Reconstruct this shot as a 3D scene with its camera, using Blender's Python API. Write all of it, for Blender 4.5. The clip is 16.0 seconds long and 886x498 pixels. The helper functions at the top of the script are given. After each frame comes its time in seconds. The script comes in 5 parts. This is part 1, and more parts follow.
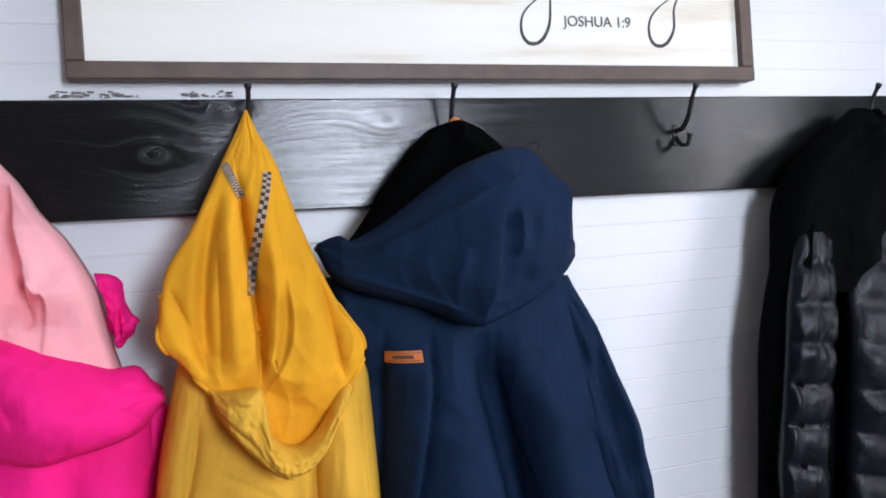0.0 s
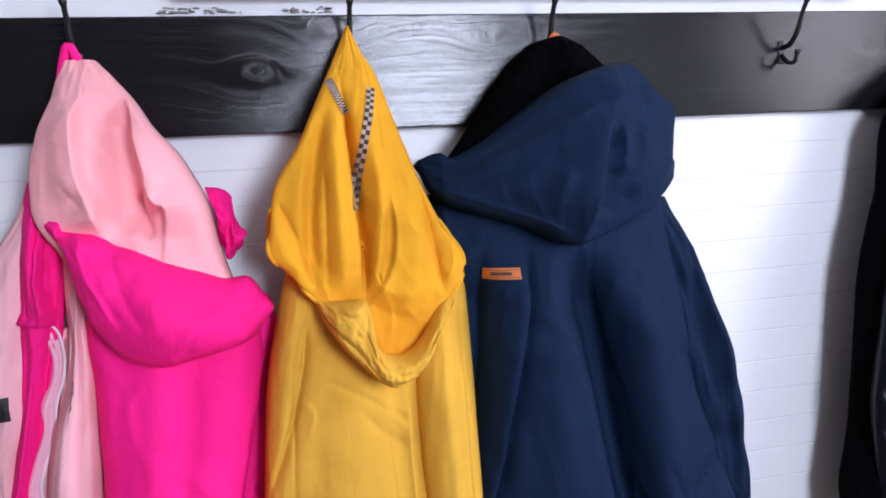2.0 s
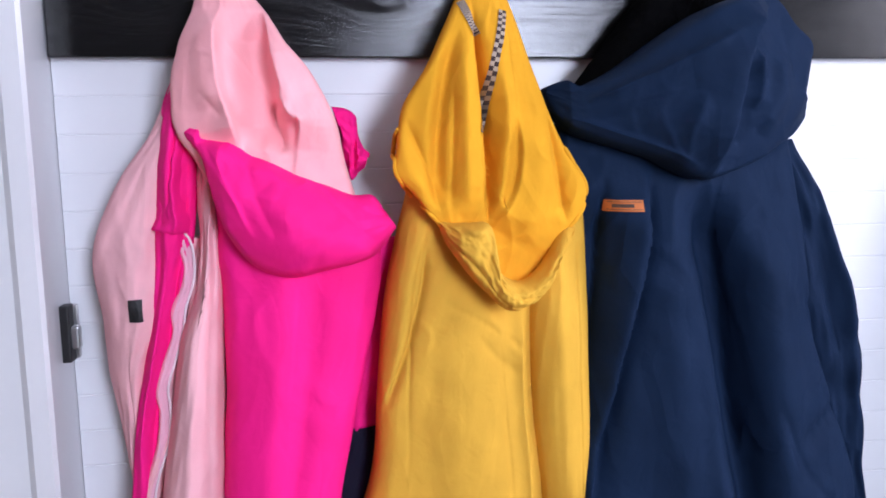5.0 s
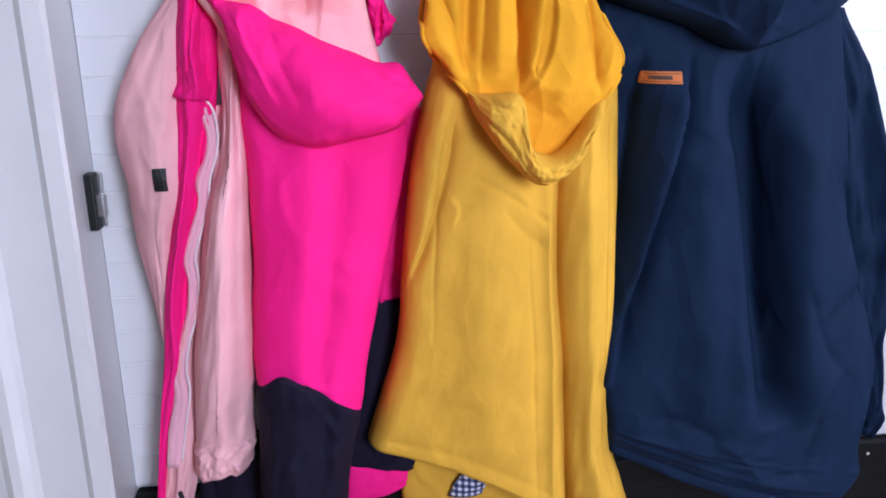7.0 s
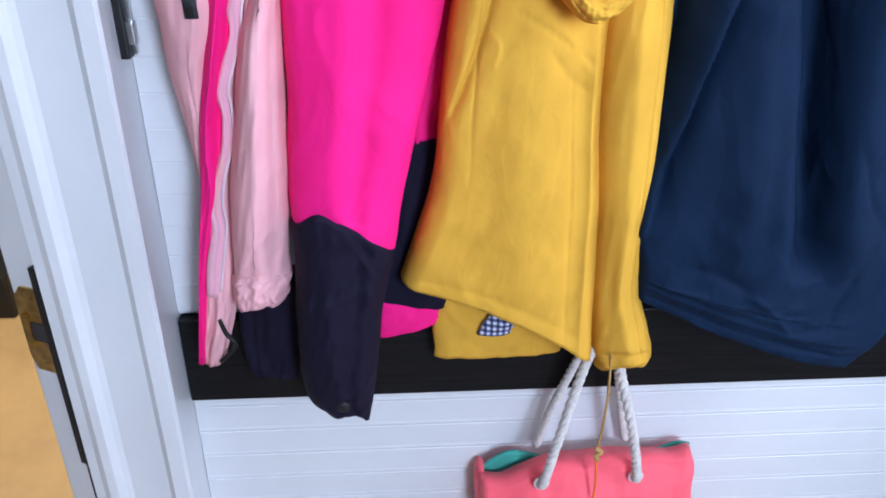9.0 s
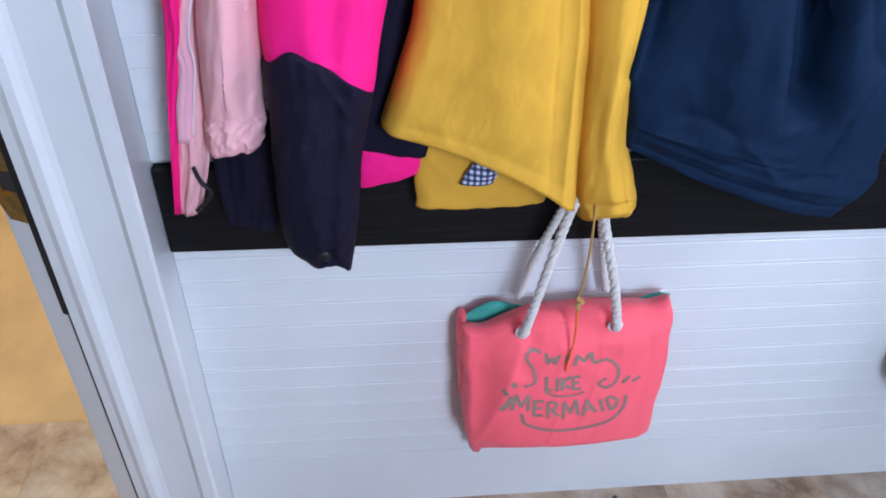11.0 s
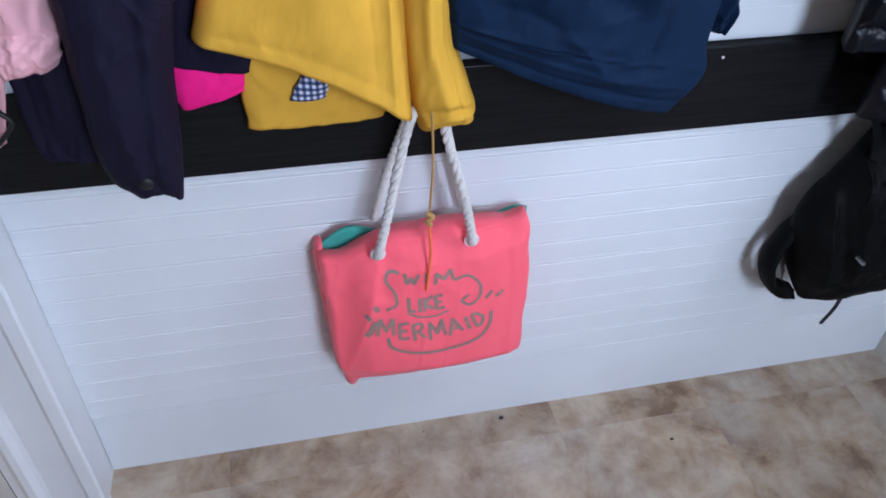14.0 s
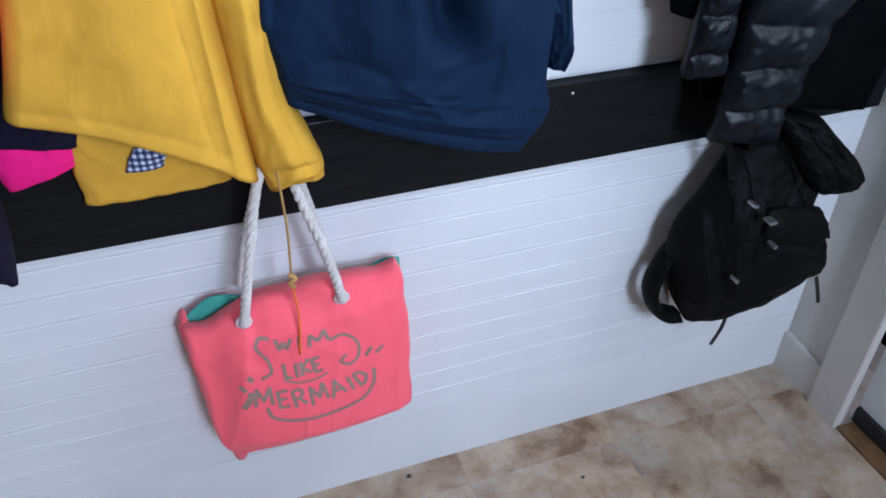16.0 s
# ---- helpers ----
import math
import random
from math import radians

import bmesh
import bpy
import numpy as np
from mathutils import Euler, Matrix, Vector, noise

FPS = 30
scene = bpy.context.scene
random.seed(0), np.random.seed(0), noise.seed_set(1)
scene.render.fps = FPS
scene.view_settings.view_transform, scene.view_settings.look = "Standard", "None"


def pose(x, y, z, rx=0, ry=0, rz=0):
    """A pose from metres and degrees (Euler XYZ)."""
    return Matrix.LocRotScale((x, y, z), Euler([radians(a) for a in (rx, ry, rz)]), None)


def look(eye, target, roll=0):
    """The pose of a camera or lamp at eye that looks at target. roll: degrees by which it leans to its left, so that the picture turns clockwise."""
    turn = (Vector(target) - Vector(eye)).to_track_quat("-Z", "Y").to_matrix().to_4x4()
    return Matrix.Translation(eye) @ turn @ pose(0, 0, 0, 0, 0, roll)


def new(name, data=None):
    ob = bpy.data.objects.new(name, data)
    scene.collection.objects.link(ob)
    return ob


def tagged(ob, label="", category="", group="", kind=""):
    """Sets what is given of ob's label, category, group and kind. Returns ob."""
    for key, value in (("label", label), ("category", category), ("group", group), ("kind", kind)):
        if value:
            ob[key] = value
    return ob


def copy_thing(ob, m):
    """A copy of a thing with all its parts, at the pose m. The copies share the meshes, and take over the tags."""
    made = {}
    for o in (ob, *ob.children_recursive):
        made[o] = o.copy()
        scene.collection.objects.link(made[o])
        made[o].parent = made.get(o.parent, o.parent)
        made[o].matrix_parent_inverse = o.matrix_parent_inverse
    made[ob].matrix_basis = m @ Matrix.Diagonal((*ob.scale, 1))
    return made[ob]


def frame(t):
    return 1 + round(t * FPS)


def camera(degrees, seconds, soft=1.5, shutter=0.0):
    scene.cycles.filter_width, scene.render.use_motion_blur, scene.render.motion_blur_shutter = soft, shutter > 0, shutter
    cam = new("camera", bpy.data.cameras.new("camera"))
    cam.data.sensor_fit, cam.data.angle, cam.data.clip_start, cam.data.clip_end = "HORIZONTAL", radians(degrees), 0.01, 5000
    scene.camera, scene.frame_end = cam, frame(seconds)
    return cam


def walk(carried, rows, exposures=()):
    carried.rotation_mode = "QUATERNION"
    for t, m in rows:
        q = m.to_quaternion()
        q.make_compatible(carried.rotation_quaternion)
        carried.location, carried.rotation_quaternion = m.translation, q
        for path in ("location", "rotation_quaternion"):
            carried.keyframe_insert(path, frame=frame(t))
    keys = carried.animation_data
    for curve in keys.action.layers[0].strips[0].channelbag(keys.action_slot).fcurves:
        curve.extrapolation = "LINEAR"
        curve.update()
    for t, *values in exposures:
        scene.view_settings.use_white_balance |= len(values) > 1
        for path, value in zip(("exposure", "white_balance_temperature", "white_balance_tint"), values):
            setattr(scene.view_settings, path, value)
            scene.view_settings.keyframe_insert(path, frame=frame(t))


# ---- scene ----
cam = camera(60.1, 16.0, soft=1.8)
METRES, EYE, TILT, LEAN, TURN = 0.85, 1.35, -5.0, 0.0, -12.0
PATH = [
    (0, (0.03, -0.986, 1.511), (0.634, 0.921, 1.491), -3.7),
    (0.5, (0.024, -0.985, 1.51), (0.606, 0.927, 1.434), -3.6),
    (1, (0.014, -0.983, 1.506), (0.557, 0.937, 1.369), -3.4),
    (1.5, (0.0, -0.983, 1.508), (0.492, 0.947, 1.328), -3.2),
    (2, (-0.015, -0.982, 1.504), (0.423, 0.959, 1.302), -3.1),
    (2.5, (-0.027, -0.981, 1.481), (0.36, 0.974, 1.311), -3.2),
    (3, (-0.046, -0.973, 1.494), (0.29, 0.988, 1.285), -2.9),
    (5.5, (-0.09, -0.974, 1.443), (0.182, 0.986, 1.147), -0.4),
    (6, (-0.092, -0.969, 1.442), (0.146, 0.98, 1.065), -0.5),
    (6.5, (-0.093, -0.964, 1.441), (0.14, 0.968, 0.981), -0.4),
    (7, (-0.095, -0.96, 1.44), (0.132, 0.946, 0.876), -0.3),
    (7.5, (-0.095, -0.959, 1.44), (0.097, 0.924, 0.796), -0.2),
    (8, (-0.096, -0.955, 1.439), (0.082, 0.894, 0.697), -0.2),
    (8.5, (-0.097, -0.952, 1.438), (0.058, 0.855, 0.594), 0.0),
    (9, (-0.099, -0.946, 1.436), (0.034, 0.812, 0.491), 0.8),
    (9.5, (-0.107, -0.935, 1.43), (0.035, 0.778, 0.408), 0.7),
    (10, (-0.11, -0.93, 1.426), (0.043, 0.727, 0.316), 1.1),
    (12.5, (-0.047, -0.952, 1.355), (0.141, 0.545, 0.042), 1.8),
    (13, (-0.034, -0.943, 1.353), (0.226, 0.531, 0.027), 2.2),
    (13.5, (-0.005, -0.957, 1.349), (0.291, 0.514, 0.026), 2.4),
    (14, (0.014, -0.966, 1.339), (0.365, 0.504, 0.03), 2.1),
    (14.5, (0.034, -0.962, 1.337), (0.449, 0.496, 0.032), 2.1),
    (15, (0.076, -0.956, 1.352), (0.529, 0.493, 0.05), 1.4),
    (15.5, (0.1, -0.958, 1.331), (0.607, 0.517, 0.079), 1.2),
    (16, (0.12, -0.972, 1.326), (0.648, 0.536, 0.124), 0.2),
]
walk(cam, [(t, look(eye, target, roll)) for t, eye, target, roll in PATH],
     [(0, 0.12, 6350, 16), (2, 0.36, 6200, 24), (5.5, 0.46, 6100, 24), (7.3, 0.36, 6000, 23), (8.5, 0.56, 5650, 15), (10, 0.52, 5600, 14), (12.5, 0.34, 5600, 14), (16, 0.33, 5650, 13)])

# ---- world, lights ----
world = bpy.data.worlds.new("world")
scene.world = world
world.use_nodes = True
wn = world.node_tree.nodes
sky = wn.new("ShaderNodeTexSky")
sky.sky_type, sky.sun_disc, sky.sun_elevation, sky.sun_rotation = "NISHITA", False, radians(40), radians(120)
world.node_tree.links.new(sky.outputs[0], wn["Background"].inputs[0])
wn["Background"].inputs[1].default_value = 0.12

LX, RX, SY, CZ = -0.406, 1.310, -2.6, 2.45      # side walls, wall behind the camera, ceiling


def area_lamp(name, eye, target, w, h, power, color):
    d = bpy.data.lights.new(name, "AREA")
    d.shape, d.size, d.size_y, d.energy, d.color = "RECTANGLE", w, h, power, color
    ob = new(name, d)
    ob.matrix_world = look(eye, target)
    return ob


area_lamp("window_daylight", (0.72, SY - 0.06, 1.83), (0.5, 0, 1.3), 0.50, 0.96, 52, (0.80, 0.90, 1.0))
area_lamp("door_daylight", (RX + 0.12, -0.70, 1.55), (0.2, -0.35, 1.2), 0.36, 0.90, 5.4, (0.95, 0.97, 1.0))
area_lamp("hall_lamp_light", (-1.1, 0.9, 2.3), (-1.1, 0.9, 0), 0.4, 0.4, 24, (1.0, 0.80, 0.50))

# ---- materials ----
MATS = {}


def nodes_of(name):
    m = bpy.data.materials.new(name)
    m.use_nodes = True
    nt = m.node_tree
    return m, nt, nt.nodes["Principled BSDF"]


def ramp(nt, src, stops):
    r = nt.nodes.new("ShaderNodeValToRGB")
    while len(r.color_ramp.elements) < len(stops):
        r.color_ramp.elements.new(0.5)
    for e, (p, c) in zip(r.color_ramp.elements, stops):
        e.position, e.color = p, (*c, 1)
    nt.links.new(src, r.inputs[0])
    return r.outputs[0]


def noise_tex(nt, scale, detail=4, stretch=(1, 1, 1), rough=0.55, distortion=0.0):
    tc = nt.nodes.new("ShaderNodeTexCoord")
    mp = nt.nodes.new("ShaderNodeMapping")
    mp.inputs["Scale"].default_value = stretch
    n = nt.nodes.new("ShaderNodeTexNoise")
    n.inputs["Scale"].default_value, n.inputs["Detail"].default_value, n.inputs["Roughness"].default_value = scale, detail, rough
    n.inputs["Distortion"].default_value = distortion
    nt.links.new(tc.outputs["Object"], mp.inputs[0])
    nt.links.new(mp.outputs[0], n.inputs["Vector"])
    return n.outputs["Fac"]


def add_bump(nt, bsdf, height, strength, distance):
    b = nt.nodes.new("ShaderNodeBump")
    b.inputs["Strength"].default_value, b.inputs["Distance"].default_value = strength, distance
    nt.links.new(height, b.inputs["Height"])
    last = bsdf.inputs["Normal"].links
    if last:
        nt.links.new(last[0].from_socket, b.inputs["Normal"])
    nt.links.new(b.outputs[0], bsdf.inputs["Normal"])


def shade(c, k):
    return tuple(min(1.0, v * k) for v in c)


def cloth(name, color, rough=0.8, sheen=0.25, weave=900, crease=0.6, vary=0.12, crease_scale=22, gloss=0.3):
    """Woven fabric: soft colour drift, fine weave and small creases."""
    if name in MATS:
        return MATS[name]
    m, nt, b = nodes_of(name)
    drift = noise_tex(nt, 9, 3)
    col = ramp(nt, drift, [(0.25, shade(color, 1 - vary)), (0.75, shade(color, 1 + vary))])
    nt.links.new(col, b.inputs["Base Color"])
    b.inputs["Roughness"].default_value = rough
    b.inputs["Sheen Weight"].default_value = sheen
    b.inputs["Sheen Roughness"].default_value = 0.5
    b.inputs["Specular IOR Level"].default_value = gloss
    add_bump(nt, b, noise_tex(nt, crease_scale, 3, (1.2, 1, 0.9), 0.5, 0.9), crease * 0.55, 0.006)
    lines = ramp(nt, noise_tex(nt, 6, 2, (1.5, 1, 0.6), 0.45, 0.5), [(0.43, (0, 0, 0)), (0.50, (1, 1, 1)), (0.57, (0, 0, 0))])
    add_bump(nt, b, lines, crease * 0.27, 0.008)
    add_bump(nt, b, noise_tex(nt, weave, 1), 0.25, 0.0008)
    MATS[name] = m
    return m


def plain(name, color, rough=0.5, metal=0.0, vary=0.1, scale=30, bump=0.0):
    if name in MATS:
        return MATS[name]
    m, nt, b = nodes_of(name)
    n = noise_tex(nt, scale, 5)
    nt.links.new(ramp(nt, n, [(0.3, shade(color, 1 - vary)), (0.7, shade(color, 1 + vary))]), b.inputs["Base Color"])
    b.inputs["Roughness"].default_value, b.inputs["Metallic"].default_value = rough, metal
    if bump:
        add_bump(nt, b, n, bump, 0.002)
    MATS[name] = m
    return m


def painted_wall():
    m, nt, b = nodes_of("white_wall_paint")
    n = noise_tex(nt, 3, 5)
    nt.links.new(ramp(nt, n, [(0.3, (0.66, 0.67, 0.69)), (0.7, (0.73, 0.74, 0.76))]), b.inputs["Base Color"])
    b.inputs["Roughness"].default_value = 0.42
    add_bump(nt, b, noise_tex(nt, 60, 4, (0.25, 1, 1)), 0.15, 0.002)
    return m


def stained_board(name, gloss, rough):
    "Black-stained pine: grain that bends round its knots under a thin gloss coat."
    m, nt, b = nodes_of(name)
    link = nt.links.new

    def calc(op, *values, kind="ShaderNodeMath"):
        n = nt.nodes.new(kind)
        n.operation = op
        for k, v in enumerate(values):
            if isinstance(v, (int, float, tuple)):
                n.inputs[k].default_value = v
            else:
                link(v, n.inputs[k])
        return n.outputs[1] if op == "LENGTH" else n.outputs[0]

    tc = nt.nodes.new("ShaderNodeTexCoord")
    sep = nt.nodes.new("ShaderNodeSeparateXYZ")
    link(tc.outputs["Object"], sep.inputs[0])
    across = sep.outputs["Z"]
    for x, z, r in ((-0.014, 1.636, 0.034), (0.072, 1.690, 0.026), (0.272, 1.674, 0.016), (0.477, 1.633, 0.030), (0.852, 1.649, 0.018), (-0.30, 1.63, 0.02), (0.634, 0.797, 0.02)):
        off = calc("SUBTRACT", tc.outputs["Object"], (x, 0.0, z), kind="ShaderNodeVectorMath")
        off = calc("MULTIPLY", off, (0.62, 0.0, 1.0), kind="ShaderNodeVectorMath")
        far = calc("LENGTH", off, kind="ShaderNodeVectorMath")
        q = calc("DIVIDE", far, r)
        pull = calc("POWER", 2.718, calc("MULTIPLY", calc("MULTIPLY", q, q), -0.7))
        ring = calc("SUBTRACT", calc("ADD", far, z), across)
        across = calc("ADD", across, calc("MULTIPLY", pull, ring))
    comb = nt.nodes.new("ShaderNodeCombineXYZ")
    link(calc("MULTIPLY", sep.outputs["X"], 0.5), comb.inputs[0])
    link(sep.outputs["Y"], comb.inputs[1])
    link(calc("MULTIPLY", across, 14.0), comb.inputs[2])
    n = nt.nodes.new("ShaderNodeTexNoise")
    n.inputs["Scale"].default_value, n.inputs["Detail"].default_value, n.inputs["Roughness"].default_value, n.inputs["Distortion"].default_value = 12, 8, 0.66, 0.25
    link(comb.outputs[0], n.inputs["Vector"])
    grain = n.outputs["Fac"]
    link(ramp(nt, grain, [(0.3, (0.0025, 0.0025, 0.003)), (0.7, (0.011, 0.011, 0.012))]), b.inputs["Base Color"])
    link(ramp(nt, grain, [(0.38, (rough + 0.16,) * 3), (0.52, (rough + 0.04,) * 3), (0.7, (rough,) * 3)]), b.inputs["Roughness"])
    b.inputs["Specular IOR Level"].default_value = gloss
    add_bump(nt, b, grain, 0.24, 0.0022)
    add_bump(nt, b, noise_tex(nt, 110, 3, (0.5, 1, 1.4), 0.62), 0.20, 0.0010)
    add_bump(nt, b, noise_tex(nt, 5, 2, (0.6, 1, 1.2), 0.5, 0.5), 0.05, 0.004)
    return m


def floor_tile():
    m, nt, b = nodes_of("travertine_vinyl")
    info = nt.nodes.new("ShaderNodeObjectInfo")
    tc = nt.nodes.new("ShaderNodeTexCoord")
    add = nt.nodes.new("ShaderNodeVectorMath")
    mul = nt.nodes.new("ShaderNodeMath")
    mul.operation, mul.inputs[1].default_value = "MULTIPLY", 40
    nt.links.new(info.outputs["Random"], mul.inputs[0])
    nt.links.new(tc.outputs["Object"], add.inputs[0])
    nt.links.new(mul.outputs[0], add.inputs[1])
    def layer(scale, detail, rough, distortion, shift):
        mv = nt.nodes.new("ShaderNodeVectorMath")
        mv.inputs[1].default_value = (shift, shift, 0)
        nt.links.new(add.outputs[0], mv.inputs[0])
        t = nt.nodes.new("ShaderNodeTexNoise")
        t.inputs["Scale"].default_value, t.inputs["Detail"].default_value, t.inputs["Roughness"].default_value, t.inputs["Distortion"].default_value = scale, detail, rough, distortion
        nt.links.new(mv.outputs[0], t.inputs["Vector"])
        return t

    n = layer(8.0, 10, 0.68, 0.25, 0.0)
    warm = ramp(nt, n.outputs["Fac"], [(0.35, (0.17, 0.10, 0.056)), (0.44, (0.31, 0.21, 0.135)), (0.52, (0.385, 0.285, 0.195)), (0.64, (0.47, 0.375, 0.28))])
    cool = ramp(nt, n.outputs["Fac"], [(0.34, (0.26, 0.20, 0.16)), (0.47, (0.34, 0.285, 0.24)), (0.64, (0.47, 0.42, 0.375))])
    where = ramp(nt, layer(6.0, 5, 0.6, 0.2, 7.3).outputs["Fac"], [(0.40, (0, 0, 0)), (0.64, (0.6, 0.6, 0.6))])
    mix = nt.nodes.new("ShaderNodeMix")
    mix.data_type = "RGBA"
    nt.links.new(where, mix.inputs["Factor"])
    nt.links.new(warm, mix.inputs[6])
    nt.links.new(cool, mix.inputs[7])
    col = mix.outputs[2]
    hsv = nt.nodes.new("ShaderNodeHueSaturation")
    mr = nt.nodes.new("ShaderNodeMapRange")
    mr.inputs[3].default_value, mr.inputs[4].default_value = 0.88, 1.12
    nt.links.new(info.outputs["Random"], mr.inputs[0])
    nt.links.new(mr.outputs[0], hsv.inputs["Value"])
    nt.links.new(col, hsv.inputs["Color"])
    nt.links.new(hsv.outputs[0], b.inputs["Base Color"])
    b.inputs["Roughness"].default_value = 0.45
    add_bump(nt, b, n.outputs["Fac"], 0.2, 0.002)
    return m


def gingham_cloth():
    m, nt, b = nodes_of("gingham")
    tc = nt.nodes.new("ShaderNodeTexCoord")
    sep = nt.nodes.new("ShaderNodeSeparateXYZ")
    nt.links.new(tc.outputs["Object"], sep.inputs[0])
    bands = []
    for axis in ("X", "Z"):
        w = nt.nodes.new("ShaderNodeMath")
        w.operation, w.inputs[1].default_value = "MULTIPLY", 2 * math.pi / 0.0085
        s = nt.nodes.new("ShaderNodeMath")
        s.operation = "SINE"
        g = nt.nodes.new("ShaderNodeMath")
        g.operation, g.inputs[1].default_value = "GREATER_THAN", 0.0
        nt.links.new(sep.outputs[axis], w.inputs[0])
        nt.links.new(w.outputs[0], s.inputs[0])
        nt.links.new(s.outputs[0], g.inputs[0])
        bands.append(g.outputs[0])
    total = nt.nodes.new("ShaderNodeMath")
    nt.links.new(bands[0], total.inputs[0])
    nt.links.new(bands[1], total.inputs[1])
    half = nt.nodes.new("ShaderNodeMath")
    half.operation, half.inputs[1].default_value = "MULTIPLY", 0.5
    nt.links.new(total.outputs[0], half.inputs[0])
    nt.links.new(ramp(nt, half.outputs[0], [(0.0, (0.7, 0.72, 0.8)), (0.5, (0.12, 0.15, 0.3)), (1.0, (0.012, 0.02, 0.07))]), b.inputs["Base Color"])
    b.inputs["Roughness"].default_value = 0.85
    return m


def mottled_sign():
    m, nt, b = nodes_of("distressed_cream_paint")
    n = noise_tex(nt, 6, 6, (0.3, 1, 2.5), 0.6)
    nt.links.new(ramp(nt, n, [(0.28, (0.62, 0.53, 0.40)), (0.45, (0.80, 0.77, 0.70)), (0.8, (0.86, 0.85, 0.81))]), b.inputs["Base Color"])
    b.inputs["Roughness"].default_value = 0.6
    return m


WALL = painted_wall()
TRIM = plain("white_trim_gloss", (0.72, 0.73, 0.75), 0.3, vary=0.03, scale=8, bump=0.1)
BOARD = stained_board("black_stained_pine", 0.43, 0.06)
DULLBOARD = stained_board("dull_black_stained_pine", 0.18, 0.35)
TILE = floor_tile()
GROUT = plain("tile_joint", (0.24, 0.18, 0.13), 0.8)
IRON = plain("black_iron", (0.008, 0.008, 0.009), 0.45, 0.1)
HOT = cloth("hot_pink_shell", (1.0, 0.014, 0.235), 0.75, 0.0, gloss=0.15)
ROSE = cloth("pale_rose_shell", (0.83, 0.44, 0.475), 0.85, 0.0, gloss=0.1)
BLUSH = cloth("light_pink_lining", (0.88, 0.39, 0.42), 0.85, 0.1, gloss=0.12)
NAVYTRIM = cloth("dark_navy_panel", (0.009, 0.007, 0.020), 0.75, 0.0, gloss=0.15)
YELLOW = cloth("yellow_cotton_shell", (0.68, 0.375, 0.045), 0.9, 0.0, crease=0.4, crease_scale=30, gloss=0.04)
YHOOD = cloth("yellow_hood_lining", (0.76, 0.355, 0.020), 0.9, 0.0, crease=0.6, gloss=0.06)
NAVY = cloth("navy_nylon", (0.0080, 0.0185, 0.045), 0.7, 0.0, crease=0.8, crease_scale=16, gloss=0.05)
FLEECE = cloth("black_fleece", (0.002, 0.002, 0.0023), 1.0, 0.0, 500, 0.9, crease_scale=90, gloss=0.02)
DOWN = cloth("black_down_nylon", (0.0024, 0.0034, 0.0065), 0.38, 0.0, crease=0.6, crease_scale=45, gloss=0.24)
MATT = cloth("black_knit", (0.0022, 0.0022, 0.0026), 0.95, 0.0, gloss=0.03)
PACK = cloth("black_pack_canvas", (0.0024, 0.0022, 0.0022), 0.65, 0.0, 700, 0.7, crease_scale=14, gloss=0.10)
CORAL = cloth("neon_coral_canvas", (1.0, 0.122, 0.168), 0.7, 0.15, 1200, 0.5, 0.05, 12)
TEAL = cloth("teal_lining", (0.06, 0.33, 0.27), 0.8, 0.1)
ROPE = plain("cotton_rope", (0.62, 0.58, 0.55), 0.9, vary=0.15, scale=200)
SILVER = plain("taupe_print", (0.30, 0.20, 0.17), 0.45, 0.0, vary=0.15, scale=120)
BRASS = plain("worn_brass", (0.55, 0.36, 0.11), 0.32, 1.0, vary=0.4, scale=60)
STEEL = plain("steel", (0.5, 0.5, 0.5), 0.3, 1.0)
BROWN = plain("brown_frame_wood", (0.085, 0.05, 0.038), 0.5, vary=0.25, scale=40, bump=0.1)
INK = plain("black_ink", (0.03, 0.028, 0.027), 0.6)
SIGN = mottled_sign()
GING = gingham_cloth()
ORANGE = plain("orange_leather", (0.62, 0.17, 0.035), 0.6)
TAN = plain("tan_hall_floor", (0.52, 0.36, 0.17), 0.45, vary=0.15, scale=5)
RUBBER = plain("black_rubber", (0.006, 0.006, 0.007), 0.55)
CORD = plain("gold_cord", (0.42, 0.24, 0.07), 0.6)
OCORD = plain("orange_cord", (0.85, 0.16, 0.03), 0.6)
# white paint with the dimmer, warmer light by the outer door in its colour
WARMTRIM = plain("warm_dimmed_white_paint", (0.56, 0.53, 0.49), 0.4, vary=0.05, scale=9, bump=0.1)
DOORPAINT = plain("grey_white_door_paint", (0.62, 0.62, 0.62), 0.4, vary=0.05)
SILL = plain("brown_threshold", (0.13, 0.07, 0.03), 0.45, vary=0.3)
ZIP = plain("white_zip", (0.8, 0.66, 0.70), 0.5)
ZIPTAPE = cloth("pale_zip_tape", (0.80, 0.42, 0.52), 0.8, 0.1, gloss=0.15)
# invented dark tone for out-of-view walls: cuts bounce light and board reflections
DIMWALL = plain("fill_cutting_taupe", (0.20, 0.18, 0.165), 0.6, vary=0.06, scale=4)
CEIL = plain("white_ceiling", (0.8, 0.8, 0.79), 0.9)
GLASS, gnt, gb = nodes_of("pane_glass")
gb.inputs["Transmission Weight"].default_value, gb.inputs["Roughness"].default_value, gb.inputs["IOR"].default_value = 1.0, 0.0, 1.45


# ---- builders ----
def thing(name, at, label, category, group="", kind=""):
    ob = new(name)
    ob.empty_display_size = 0.05
    ob.location = at
    return tagged(ob, label, category, group, kind)


